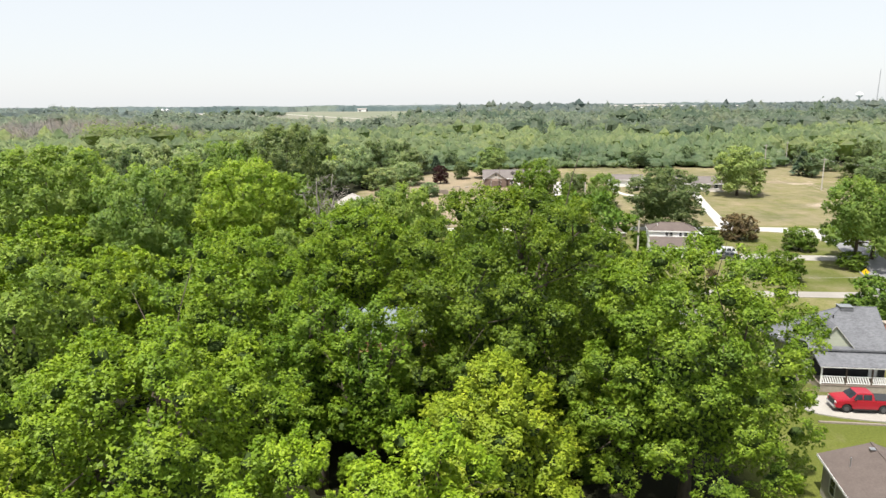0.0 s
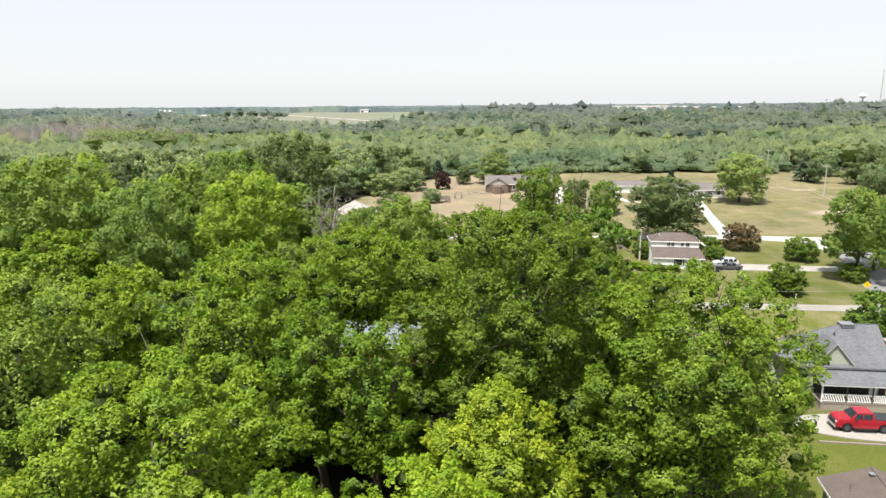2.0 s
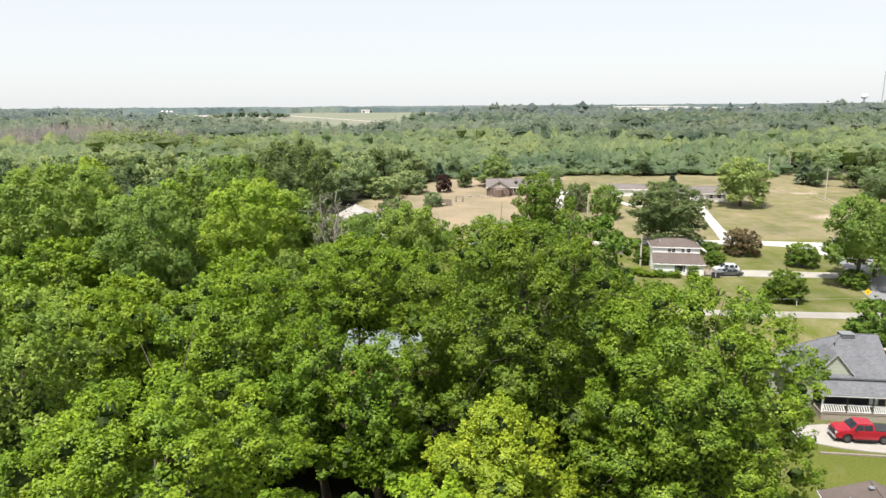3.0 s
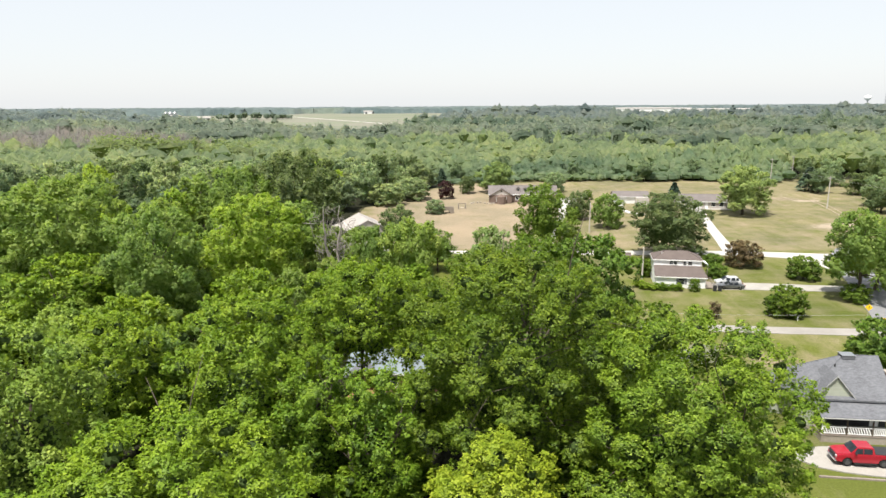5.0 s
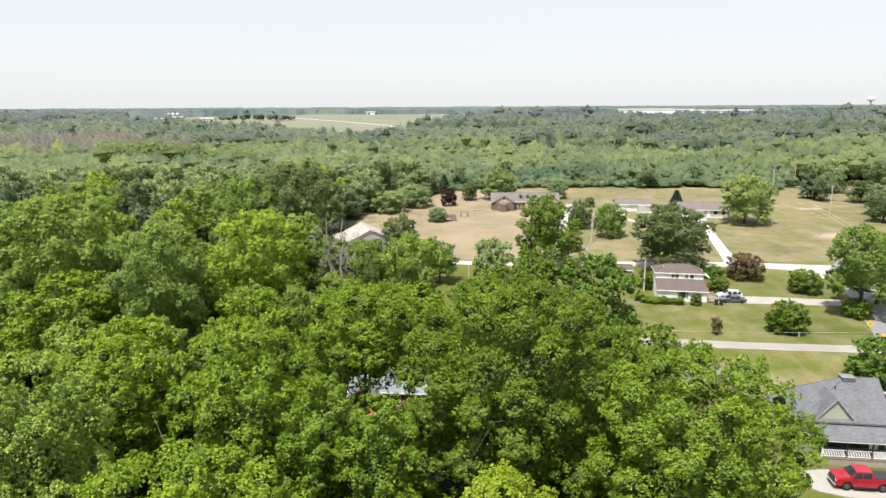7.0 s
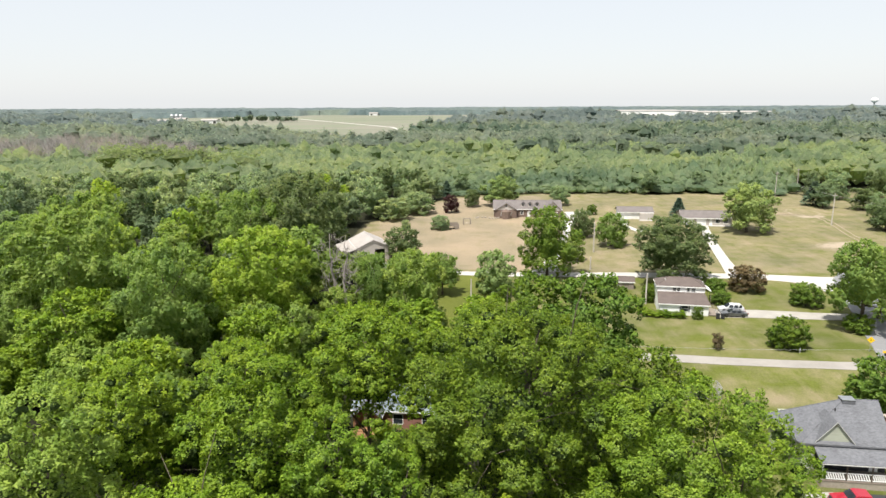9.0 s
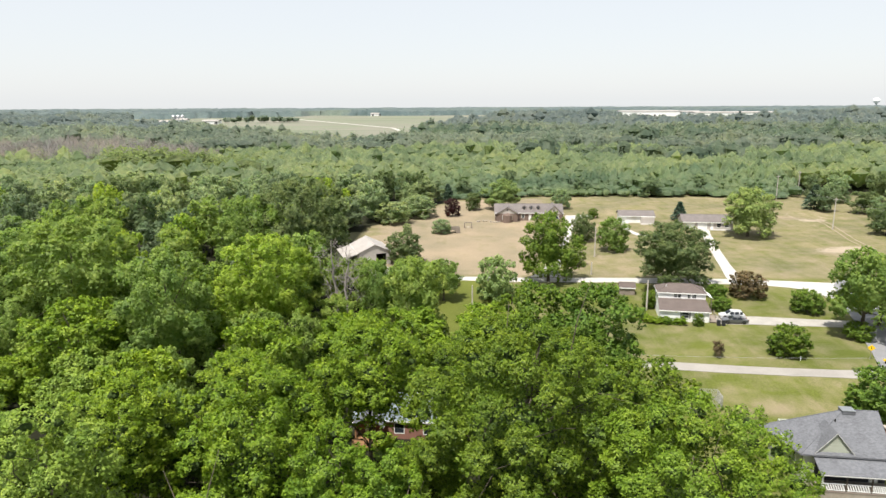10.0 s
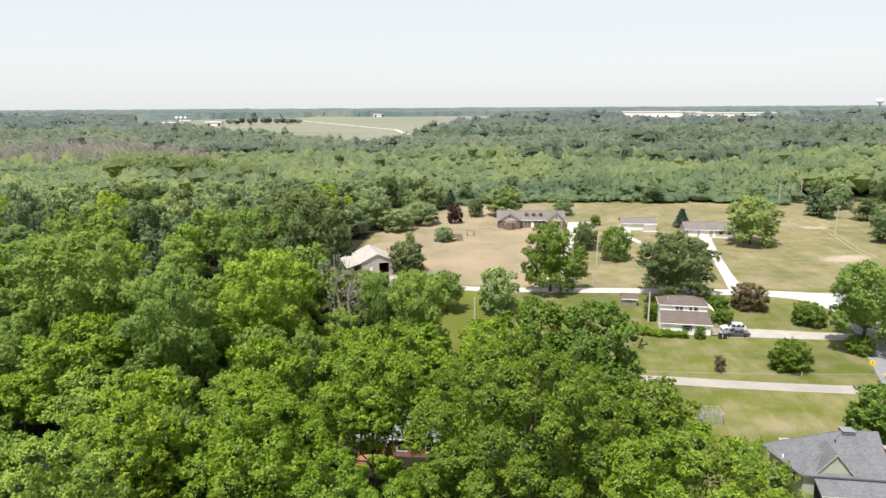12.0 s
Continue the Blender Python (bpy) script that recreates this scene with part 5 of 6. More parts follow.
def pickup(x, y, yaw, z):
    """Local x runs from the nose backwards; y across."""
    c = thing("pickup_truck", x, y, yaw, "shiny red crew-cab pickup with black bed cover", "truck", z=z)
    hw = 0.98
    lower = [(0.0, 0.55), (0.0, 1.12), (0.1, 1.24), (1.6, 1.33), (1.75, 1.36), (3.75, 1.36), (5.75, 1.38), (5.8, 0.66), (5.1, 0.55)]
    lower += [(5.02, 0.76), (4.75, 0.96), (4.4, 0.96), (4.12, 0.76), (4.05, 0.45), (1.62, 0.45), (1.55, 0.76), (1.3, 0.96), (0.95, 0.96), (0.68, 0.76), (0.6, 0.45)]
    part("body", prism(lower, -hw, hw), RED_PAINT, c, "glossy red body", bevel=0.05)
    part("underbody", boxes((0.5, -0.8, 0.32, 5.4, 0.8, 0.55)), RUBBER, c)
    part("hood", cab_shell([(0.06, 0.88, 1.1, 0.8, 1.3), (0.5, 0.9, 1.2, 0.84, 1.40), (1.42, 0.92, 1.3, 0.86, 1.47)]), RED_PAINT, c, bevel=0.03)
    cab = part("cab", cab_shell([(1.3, 0.94, 1.3, 0.92, 1.42), (1.98, 0.94, 1.3, 0.77, 2.02), (2.24, 0.94, 1.3, 0.79, 2.08), (3.5, 0.94, 1.3, 0.78, 2.06), (3.68, 0.94, 1.3, 0.88, 1.46)]), RED_PAINT, c, bevel=0.035)
    part("windscreen", slab([(1.39, -0.85, 1.51), (1.39, 0.85, 1.51), (1.96, 0.73, 2.03), (1.96, -0.73, 2.03)], 0.03), GLASS, cab)
    part("rear_window", slab([(3.53, -0.66, 2.02), (3.53, 0.66, 2.02), (3.69, 0.78, 1.56), (3.69, -0.78, 1.56)], 0.03), GLASS, cab)
    for s in (-1, 1):
        for a, b in ((1.68, 2.5), (2.58, 3.38)):
            ya, yb = s * 0.948, s * 0.825
            front = 0.3 if a < 2.2 else 0.0
            v = [(a, ya, 1.43), (b, ya, 1.43), (b, yb, 1.95), (a + front, yb, 1.95)]
            v2 = [(p[0], p[1] - s * 0.05, p[2]) for p in v]
            part("side_window", (np.array(v + v2, float), [(0, 1, 2, 3), (7, 6, 5, 4), (0, 4, 5, 1), (1, 5, 6, 2), (2, 6, 7, 3), (3, 7, 4, 0)]), GLASS, cab)
        part("mirror", boxes((1.72, s * 1.12 - 0.1, 1.4, 1.86, s * 1.12 + 0.1, 1.58)), BLACK_TARP, c, bevel=0.03)
        part("headlight", boxes((0.0, s * 0.78 - 0.16, 0.95, 0.2, s * 0.78 + 0.16, 1.16)), LAMP_CLEAR, c, bevel=0.02)
        part("tail_light", boxes((5.74, s * 0.86 - 0.08, 0.85, 5.815, s * 0.86 + 0.08, 1.2)), LAMP_RED, c)
        part("step", boxes((1.75, s * 1.0 - 0.08, 0.38, 3.9, s * 1.0 + 0.08, 0.44)), RUBBER, c)
        for wx in (1.1, 4.57):
            wheel(c, wx, s * 0.97, 0.43, 0.29, s)
    part("grille", boxes((-0.03, -0.62, 0.75, 0.06, 0.62, 1.18)), BLACK_TARP, c, "black mesh grille")
    part("bumper", boxes((-0.12, -0.92, 0.48, 0.08, 0.92, 0.72)), CHROME, c, "chrome bumper", bevel=0.04)
    part("bumper", boxes((5.72, -0.9, 0.5, 5.95, 0.9, 0.72)), CHROME, c, "chrome bumper", bevel=0.04)
    part("bed_cover", boxes((3.76, -0.86, 1.37, 5.7, 0.86, 1.43)), BLACK_TARP, c, "black folding bed cover")
    return c


pickup(40.2, 63.75, -6, -1.48)


def car(x, y, yaw, label, paintm, tall, length, category="car"):
    """A parked car, nose towards -x."""
    c = thing("car", x, y, yaw, label, category, "cars beside the white house")
    c.location.z += 0.08
    k = length / 4.6
    hw, belt, top = 0.9, 0.95 if tall else 0.86, 1.64 if tall else 1.42
    r = 0.35 if tall else 0.32
    pr = [(0.0, 0.45), (0.05, 0.72), (0.9, belt - 0.02), (1.3, belt), (4.4, belt + 0.02), (4.58, 0.75), (4.55, 0.4), (4.1, 0.35), (4.02, 0.62), (3.75, 0.74), (3.45, 0.62), (3.35, 0.3),
          (1.25, 0.3), (1.17, 0.62), (0.88, 0.74), (0.6, 0.62), (0.5, 0.32)]
    part("body", prism([(a * k, b) for a, b in pr], -hw, hw), paintm, c, bevel=0.06)
    if tall:
        sec = [(1.15, 0.84, belt - 0.02, 0.8, belt + 0.05), (1.95, 0.84, belt - 0.02, 0.64, top - 0.05), (2.4, 0.84, belt, 0.65, top), (3.9, 0.84, belt, 0.63, top - 0.05), (4.45, 0.84, belt, 0.76, belt + 0.1)]
    else:
        sec = [(1.2, 0.84, belt - 0.02, 0.8, belt + 0.04), (2.0, 0.84, belt - 0.02, 0.62, top - 0.04), (2.4, 0.84, belt, 0.63, top), (3.1, 0.84, belt, 0.61, top - 0.05), (3.95, 0.84, belt, 0.76, belt + 0.05)]
    cab = part("cab", cab_shell([(a * k, b, c_, d, e) for a, b, c_, d, e in sec]), paintm, c, bevel=0.03)
    (xa, _, _, wa, za), (xb, _, _, wb, zb) = sec[0], sec[1]
    part("windscreen", slab([(xa * k + 0.05, -wa + 0.05, za + 0.05), (xa * k + 0.05, wa - 0.05, za + 0.05), (xb * k - 0.02, wb - 0.05, zb + 0.02), (xb * k - 0.02, -wb + 0.05, zb + 0.02)], 0.02), GLASS, cab)
    xa, wa, za = sec[3][0], sec[3][3], sec[3][4]
    xb, wb, zb = sec[4][0], sec[4][3], sec[4][4]
    part("rear_window", slab([(xa * k + 0.03, -wa + 0.05, za + 0.01), (xa * k + 0.03, wa - 0.05, za + 0.01), (xb * k - 0.02, wb - 0.06, zb + 0.06), (xb * k - 0.02, -wb + 0.06, zb + 0.06)], 0.02), GLASS, cab)
    for s in (-1, 1):
        for a, b in ((1.62, 2.5), (2.54, 3.4)) + (((3.44, 4.08),) if tall else ()):
            ya, yb = s * 0.845, s * 0.70
            v = [(a * k, ya, belt + 0.05), (b * k, ya, belt + 0.05), (b * k - 0.05, yb, top - 0.14), (a * k + 0.2, yb, top - 0.14)]
            v2 = [(p[0], p[1] - s * 0.05, p[2]) for p in v]
            part("side_window", (np.array(v + v2, float), [(0, 1, 2, 3), (7, 6, 5, 4), (0, 4, 5, 1), (1, 5, 6, 2), (2, 6, 7, 3), (3, 7, 4, 0)]), GLASS, cab)
        part("mirror", boxes((1.55 * k, s * 0.98 - 0.08, belt, 1.68 * k, s * 0.98 + 0.08, belt + 0.14)), paintm, c)
        part("headlight", boxes((0.0, s * 0.66 - 0.16, 0.62, 0.14, s * 0.66 + 0.16, 0.74)), LAMP_CLEAR, c)
        part("tail_light", boxes((4.5 * k, s * 0.72 - 0.12, 0.72, 4.6 * k, s * 0.72 + 0.12, 0.9)), LAMP_RED, c)
        for wx in (0.88, 3.75):
            wheel(c, wx * k, s * 0.9, r, 0.22, s)
    return c


car(51.6, 126.4, -5, "white sport utility car parked on gravel", WHITE_PAINT, True, 4.7)
car(51.0, 123.6, -5, "grey sedan parked on gravel", SILVER_PAINT, False, 4.8)


# ---- the brown-roofed house below ----


def brown_house():
    h = thing("house", 34.5, 48.2, -10, "small pale house with weathered brown shingle roof", "house", z=-1.6)
    wall(h, "b", 0, -3.4, 3.4, 0, 3.3, SIDING_TAN)
    wall(h, "l", -3.4, -9.8, -0.2, 0, 3.3, SIDING_TAN, [(-2.6, -1.6, 1.2, 2.5, "window"), (-6.5, -5.5, 1.2, 2.5, "window")])
    wall(h, "r", 3.4, -9.8, -0.2, 0, 3.3, SIDING_TAN)
    wall(h, "f", -10, -3.4, 3.4, 0, 3.3, SIDING_TAN)
    gable_end(h, "b", 0, -3.4, 3.4, 3.3, 4.45, SIDING_TAN)
    gable_end(h, "f", -10, -3.4, 3.4, 3.3, 4.45, SIDING_TAN)
    gable_roof(h, -3.4, 3.4, -10, 0, 3.42, 4.6, SHINGLE_BROWN, "y", 0.4)
    for x, y in ((-0.4, -0.8), (0.9, -2.0)):
        v = part("roof_vent", boxes((x - 0.16, y - 0.16, 4.1, x + 0.16, y + 0.16, 4.75 - abs(x) * 0.3)), SHINGLE_BROWN, h, "small square roof vent")
        part("cap", boxes((x - 0.2, y - 0.2, 4.75 - abs(x) * 0.3, x + 0.2, y + 0.2, 4.8 - abs(x) * 0.3)), STEEL, v)
    part("vent_pipe", cyl(-2.4, -2.2, 3.7, 4.5, 0.05, 8), STEEL, h)


brown_house()


# ---- the white house ----


def white_house():
    h = thing("house", 39.9, 125.2, -9, "white-sided house with two-level brown roofs", "house", z=-0.45)
    wall(h, "f", 0, 0, 9.0, 0, 2.4, SIDING, [(4.0, 5.2, 0.95, 2.1, "window"), (6.9, 7.6, 0.2, 2.1, "door")])
    wall(h, "l", 0, 0.2, 9.6, 0, 2.4, SIDING)
    wall(h, "r", 9.0, 0.2, 9.6, 0, 2.4, SIDING, [(1.2, 2.2, 0.95, 2.1, "window")])
    wall(h, "b", 9.8, 0, 9.0, 0, 4.5, SIDING)
    for s in (3.68, 5.28):
        part("shutter", boxes((s, -0.05, 0.9, s + 0.28, -0.004, 2.15)), SHINGLE_GREY, h, "dark window shutter")
    roof = part("roof", slab([(-0.3, -0.25, 2.42), (9.3, -0.25, 2.42), (9.0, 4.72, 3.45), (0.0, 4.72, 3.45)], 0.16), SHINGLE_BROWN, h, "low brown shingle roof")
    part("gutter", boxes((-0.3, -0.35, 2.2, 9.3, -0.25, 2.36)), TRIM, roof)
    for x in (0.0, 8.8):
        part("gable", (np.array([(x, 0.2, 2.4), (x, 4.7, 2.4), (x, 4.7, 3.34), (x + 0.2, 0.2, 2.4), (x + 0.2, 4.7, 2.4), (x + 0.2, 4.7, 3.34)]), [(0, 1, 2), (5, 4, 3), (0, 3, 4, 1), (1, 4, 5, 2), (2, 5, 3, 0)]), SIDING, h)
    wall(h, "f", 4.75, 0, 9.0, 2.4, 4.5, SIDING, [(3.0, 3.6, 3.62, 4.3, "window"), (3.75, 4.35, 3.62, 4.3, "window"), (5.6, 6.1, 3.62, 4.3, "window"), (6.5, 7.2, 3.62, 4.3, "window")])
    wall(h, "l", 0, 4.95, 9.6, 2.4, 4.5, SIDING)
    wall(h, "r", 9.0, 4.95, 9.6, 2.4, 4.5, SIDING)
    hip_roof(h, 0, 9.0, 4.75, 9.8, 4.62, 5.9, 2.6, SHINGLE_BROWN, 0.25)
    part("vent_pipe", cyl(1.6, 6.2, 5.0, 5.8, 0.06, 8), TRIM, h)
    p = part("side_roof", slab([(9.28, 4.9, 4.35), (10.3, 4.9, 3.75), (10.3, 8.2, 3.75), (9.28, 8.2, 4.35)], 0.08), TRIM, h, "white metal side porch roof")
    for y in (5.0, 8.0):
        part("post", boxes((10.15, y - 0.04, 0, 10.22, y + 0.04, 3.7)), WOOD_GREY, p)
    d = part("deck", boxes((9.1, -0.3, 0.45, 10.6, 4.2, 0.6), (9.2, -0.25, 0.0, 9.3, -0.15, 0.45), (10.4, -0.25, 0.0, 10.5, -0.15, 0.45)), WOOD_GREY, h, "weathered wooden side deck")
    part("railing", boxes((10.5, -0.3, 1.4, 10.58, 4.2, 1.48), (10.5, -0.3, 1.0, 10.58, 4.2, 1.05), (10.5, -0.3, 0.6, 10.58, -0.22, 1.4), (10.5, 4.1, 0.6, 10.58, 4.2, 1.4), (10.5, 1.9, 0.6, 10.58, 2.0, 1.4)), WOOD_GREY, d)


white_house()
for i in range(2):
    b = thing("wheelie_bin", 49.9 + i * 0.85, 122.0 - i * 0.12, -8, "dark plastic wheeled bin beside the driveway", "bin", "bins beside the white house")
    part("body", cab_shell([(-0.3, 0.24, 0.08, 0.28, 1.0), (0.3, 0.24, 0.08, 0.30, 1.02)]), BLACK_TARP, b)
    part("lid", boxes((-0.34, -0.32, 1.02, 0.34, 0.32, 1.08)), BLACK_TARP, b)
    for s in (-1, 1):
        part("wheel", tube([(0.25, s * 0.26, 0.1), (0.25, s * 0.31, 0.1)], [0.1, 0.1], 10), RUBBER, b)


def shed(x, y, yaw, w, d, e, r, label, mats, group=""):
    h = thing("shed", x, y, yaw, label, "shed", group)
    wall(h, "f", 0, 0, w, 0, e, mats[0], [(w * 0.35, w * 0.65, 0.05, e * 0.85, "open")])
    part("door", boxes((w * 0.36, 0.05, 0.06, w * 0.64, 0.1, e * 0.84)), WOOD_GREY, h)
    wall(h, "b", d, 0, w, 0, e, mats[0])
    wall(h, "l", 0, 0.2, d - 0.2, 0, e, mats[0])
    wall(h, "r", w, 0.2, d - 0.2, 0, e, mats[0])
    gable_roof(h, 0, w, 0, d, e, r, mats[1], "x", 0.2)
    for s, at in (("l", 0), ("r", w)):
        gable_end(h, s, at, 0.02, d - 0.02, e, r - 0.1, mats[0])


shed(36.3, 143.6, -8, 3.2, 2.6, 1.9, 2.7, "small weathered wooden garden shed under the oak", (WOOD_GREY, SHINGLE_BROWN))


# ---- the farmhouse, garages and barn ----


def farmhouse():
    h = thing("farmhouse", 13.2, 238.6, -2, "long brick farmhouse with taupe roof and dormers", "house", z=-0.8)
    wall(h, "f", 0, 0, 24, 0, 3.0, BRICK_DARK, [(9.5, 10.5, 1.0, 2.3, "window"), (12, 13, 0.2, 2.3, "door"), (14.5, 15.5, 1.0, 2.3, "window")])
    wall(h, "b", 9, 0, 24, 0, 3.0, BRICK_DARK)
    wall(h, "l", 0, 0.2, 8.8, 0, 3.0, BRICK_DARK, [(3, 4.2, 1, 2.3, "window")])
    wall(h, "r", 24, 0.2, 8.8, 0, 3.0, BRICK_DARK)
    gable_roof(h, 0, 24, 0, 9, 3.1, 5.6, SHINGLE_TAUPE)
    for s, at in (("l", 0), ("r", 24)):
        gable_end(h, s, at, 0.02, 8.98, 3.0, 5.4, SIDING_TAN)
    for x0, x1, y, r in ((0.6, 8.0, -2.6, 5.4), (17.5, 23.8, -3.4, 6.1)):
        wall(h, "f", y, x0, x1, 0, 3.0, BRICK_DARK, [((x0 + x1) / 2 - 1.7, (x0 + x1) / 2 - 0.6, 0.9, 2.3, "window"), ((x0 + x1) / 2 + 0.6, (x0 + x1) / 2 + 1.7, 0.9, 2.3, "window")])
        wall(h, "l", x0, y + 0.2, -0.02, 0, 3.0, BRICK_DARK)
        wall(h, "r", x1, y + 0.2, -0.02, 0, 3.0, BRICK_DARK)
        gable_end(h, "f", y, x0, x1, 3.0, r - 0.15, SIDING_TAN)
        gable_roof(h, x0, x1, y, 4.4, 3.12, r, SHINGLE_TAUPE, "y", 0.35)
        part("vent", boxes(((x0 + x1) / 2 - 0.25, y - 0.04, 4.0, (x0 + x1) / 2 + 0.25, y - 0.004, 4.7)), DARK, h, "dark gable vent")
    for x in (10.4, 12.9, 15.4):
        d = part("dormer", boxes((x - 0.55, 1.2, 3.5, x + 0.55, 3.4, 4.9)), SIDING_TAN, h, "small roof dormer")
        part("pane", boxes((x - 0.35, 1.16, 3.95, x + 0.35, 1.196, 4.75)), GLASS, d)
        for s in (-1, 1):
            part("roof_slope", slab([(x + s * 0.75, 1.0, 4.85), (x, 1.0, 5.35), (x, 3.9, 5.35), (x + s * 0.75, 3.9, 4.85)] if s < 0 else [(x, 1.0, 5.35), (x + s * 0.75, 1.0, 4.85), (x + s * 0.75, 3.9, 4.85), (x, 3.9, 5.35)], 0.1), SHINGLE_TAUPE, d)
    bay = part("bay", tube([(4.3, -3.0, -0.1), (4.3, -3.0, 2.6), (4.3, -3.0, 3.3)], [1.7, 1.7, 0.2], 8), BRICK_DARK, h, "rounded brick bay with pointed roof")


farmhouse()


def garage(x, y, yaw, w, d, e, r, wallm, roofm, label, holes):
    h = thing("garage", x, y, yaw, label, "garage")
    wall(h, "f", 0, 0, w, 0, e, wallm, holes)
    wall(h, "b", d, 0, w, 0, e, wallm)
    wall(h, "l", 0, 0.2, d - 0.2, 0, e, wallm)
    wall(h, "r", w, 0.2, d - 0.2, 0, e, wallm)
    for s, at in (("l", 0), ("r", w)):
        gable_end(h, s, at, 0.02, d - 0.02, e, r - 0.12, wallm)
    gable_roof(h, 0, w, 0, d, e + 0.1, r, roofm, "x", 0.45)
    return h


g = garage(73.8, 218.6, -7, 15.5, 9.0, 2.5, 4.3, SIDING_TAN, SHINGLE_TAUPE, "long pale house with taupe roof and garage doors",
           [(0.8, 3.8, 0.05, 2.2, "garage"), (4.6, 7.6, 0.05, 2.2, "garage"), (8.6, 9.5, 0.05, 2.2, "door"), (10.5, 11.8, 0.9, 2.1, "window"), (13, 14.3, 0.9, 2.1, "window")])
part("porch_slab", boxes((8.2, -1.6, -0.1, 16.5, -0.02, 0.16)), ROAD, g)
g = garage(55.8, 230.2, -5, 11.4, 7.0, 2.5, 3.9, SIDING, SHINGLE_TAUPE, "pale detached garage with taupe roof",
           [(0.7, 3.4, 0.05, 2.2, "garage"), (4.0, 6.4, 0.05, 2.2, "garage"), (7.2, 8.1, 0.05, 2.1, "door"), (9.0, 10.2, 0.9, 2.0, "window")])
part("annex", boxes((7.0, -1.6, 0, 11.4, -0.003, 2.35)), SIDING_TAN, g)
part("slab", boxes((6.6, -3.2, -0.1, 11.8, -1.62, 0.14)), ROAD, g)


def barn():
    h = thing("barn", -25.8, 171.8, 19, "white metal pole barn with open dark door", "barn", z=-1.2)
    w, d, e, r = 8.6, 12.5, 3.5, 5.6
    wall(h, "f", 0, 0, w, 0, e, SIDING_TAN, [(4.7, 7.4, 0, 3.0, "open"), (2.2, 3.0, 0.05, 2.1, "door")])
    wall(h, "b", d, 0, w, 0, e, SIDING_TAN)
    wall(h, "l", 0, 0.2, d - 0.2, 0, e, SIDING_TAN)
    wall(h, "r", w, 0.2, d - 0.2, 0, e, SIDING_TAN)
    gable_end(h, "f", 0, 0, w, e, r - 0.1, SIDING_TAN)
    gable_end(h, "b", d, 0, w, e, r - 0.1, SIDING_TAN)
    gable_roof(h, 0, w, 0, d, e + 0.1, r, METAL_ROOF, "y", 0.3)
    lean = part("lean_to_roof", slab([(-4.0, -0.2, 2.3), (-0.32, -0.2, 3.35), (-0.32, d, 3.35), (-4.0, d, 2.3)], 0.1), METAL_ROOF, h, "white metal lean-to roof")
    for y in (0.1, 4, 8, d - 0.2):
        part("post", boxes((-3.8, y - 0.08, -0.2, -3.64, y + 0.08, 2.3)), WOOD_GREY, lean)
    part("back_wall", boxes((-3.9, d - 0.3, -0.2, -0.05, d - 0.2, 2.25)), SIDING_TAN, lean)


barn()


def hidden_house():
    h = thing("cottage", -12.3, 80.5, -4, "brick cottage with pale blue metal roof among trees", "house", z=-1.6)
    wall(h, "f", 0, 0, 12, 0, 2.8, BRICK, [(1.3, 2.3, 0.1, 2.2, "door"), (5.2, 6.4, 0.9, 2.2, "window"), (9, 10.2, 0.9, 2.2, "window")])
    wall(h, "b", 8, 0, 12, 0, 2.8, BRICK)
    wall(h, "l", 0, 0.2, 7.8, 0, 2.8, BRICK)
    wall(h, "r", 12, 0.2, 7.8, 0, 2.8, BRICK)
    for s, at in (("l", 0), ("r", 12)):
        gable_end(h, s, at, 0.02, 7.98, 2.8, 4.45, SIDING)
    gable_roof(h, 0, 12, 0, 8, 2.9, 4.6, METAL_BLUE)
    gable_end(h, "f", -1.6, 0.2, 3.8, 2.7, 3.7, BRICK)
    gable_roof(h, 0.2, 3.8, -1.6, 2.2, 2.8, 3.9, SHINGLE_GREY, "y", 0.3)
    for x in (0.35, 3.65):
        part("post", boxes((x - 0.09, -1.55, 0, x + 0.09, -1.37, 2.7)), WOOD_RED, h)
    dk = part("deck", boxes((0.3, -3.6, 0.5, 3.7, -0.02, 0.66)), WOOD_RED, h, "orange stained wooden deck")
    for i in range(12):
        part("plank", boxes((0.3 + i * 0.285, -3.6, 0.664, 0.565 + i * 0.285, -0.02, 0.69)), WOOD_RED, dk)
    for x in (0.4, 2.0, 3.6):
        part("post", boxes((x - 0.06, -3.55, -0.2, x + 0.06, -3.45, 1.5)), WOOD_RED, dk)
    part("railing", boxes((0.3, -3.56, 1.46, 3.7, -3.46, 1.54), (0.3, -3.54, 1.05, 3.7, -3.48, 1.11)), WOOD_RED, dk)


hidden_house()


# ---- poles, wires, sign and small things ----


def utility_pole(x, y, height, arm=True, label="weathered wooden utility pole with crossarm", yaw=0):
    p = thing("utility_pole", x, y, yaw, label, "utility pole", "utility poles")
    part("pole", tube([(0, 0, -0.4), (0, 0, height)], [0.19, 0.13], 10), POLE_WOOD, p)
    if arm:
        a = part("crossarm", boxes((-1.1, -0.06, height - 0.75, 1.1, 0.06, height - 0.6)), POLE_WOOD, p)
        for s in (-1.0, -0.5, 0.5, 1.0):
            part("insulator", cyl(s, 0, height - 0.6, height - 0.45, 0.045, 8), STEEL, a)
    return p


utility_pole(121.6, 217.6, 10.5, yaw=25)
utility_pole(133.8, 285, 10.5, yaw=25)
utility_pole(150, 300, 10.5, yaw=25)
utility_pole(39.2, 132.4, 6.4, False, "bare weathered wooden pole beside the house")
utility_pole(37.8, 180.6, 8.2, False, "tall thin pale wooden pole on the lawn")
utility_pole(33.4, 161.6, 3.2, False, "short wooden pole beside the lane")
utility_pole(3.6, 130, 6.5, False, "thin dark pole above the thicket")


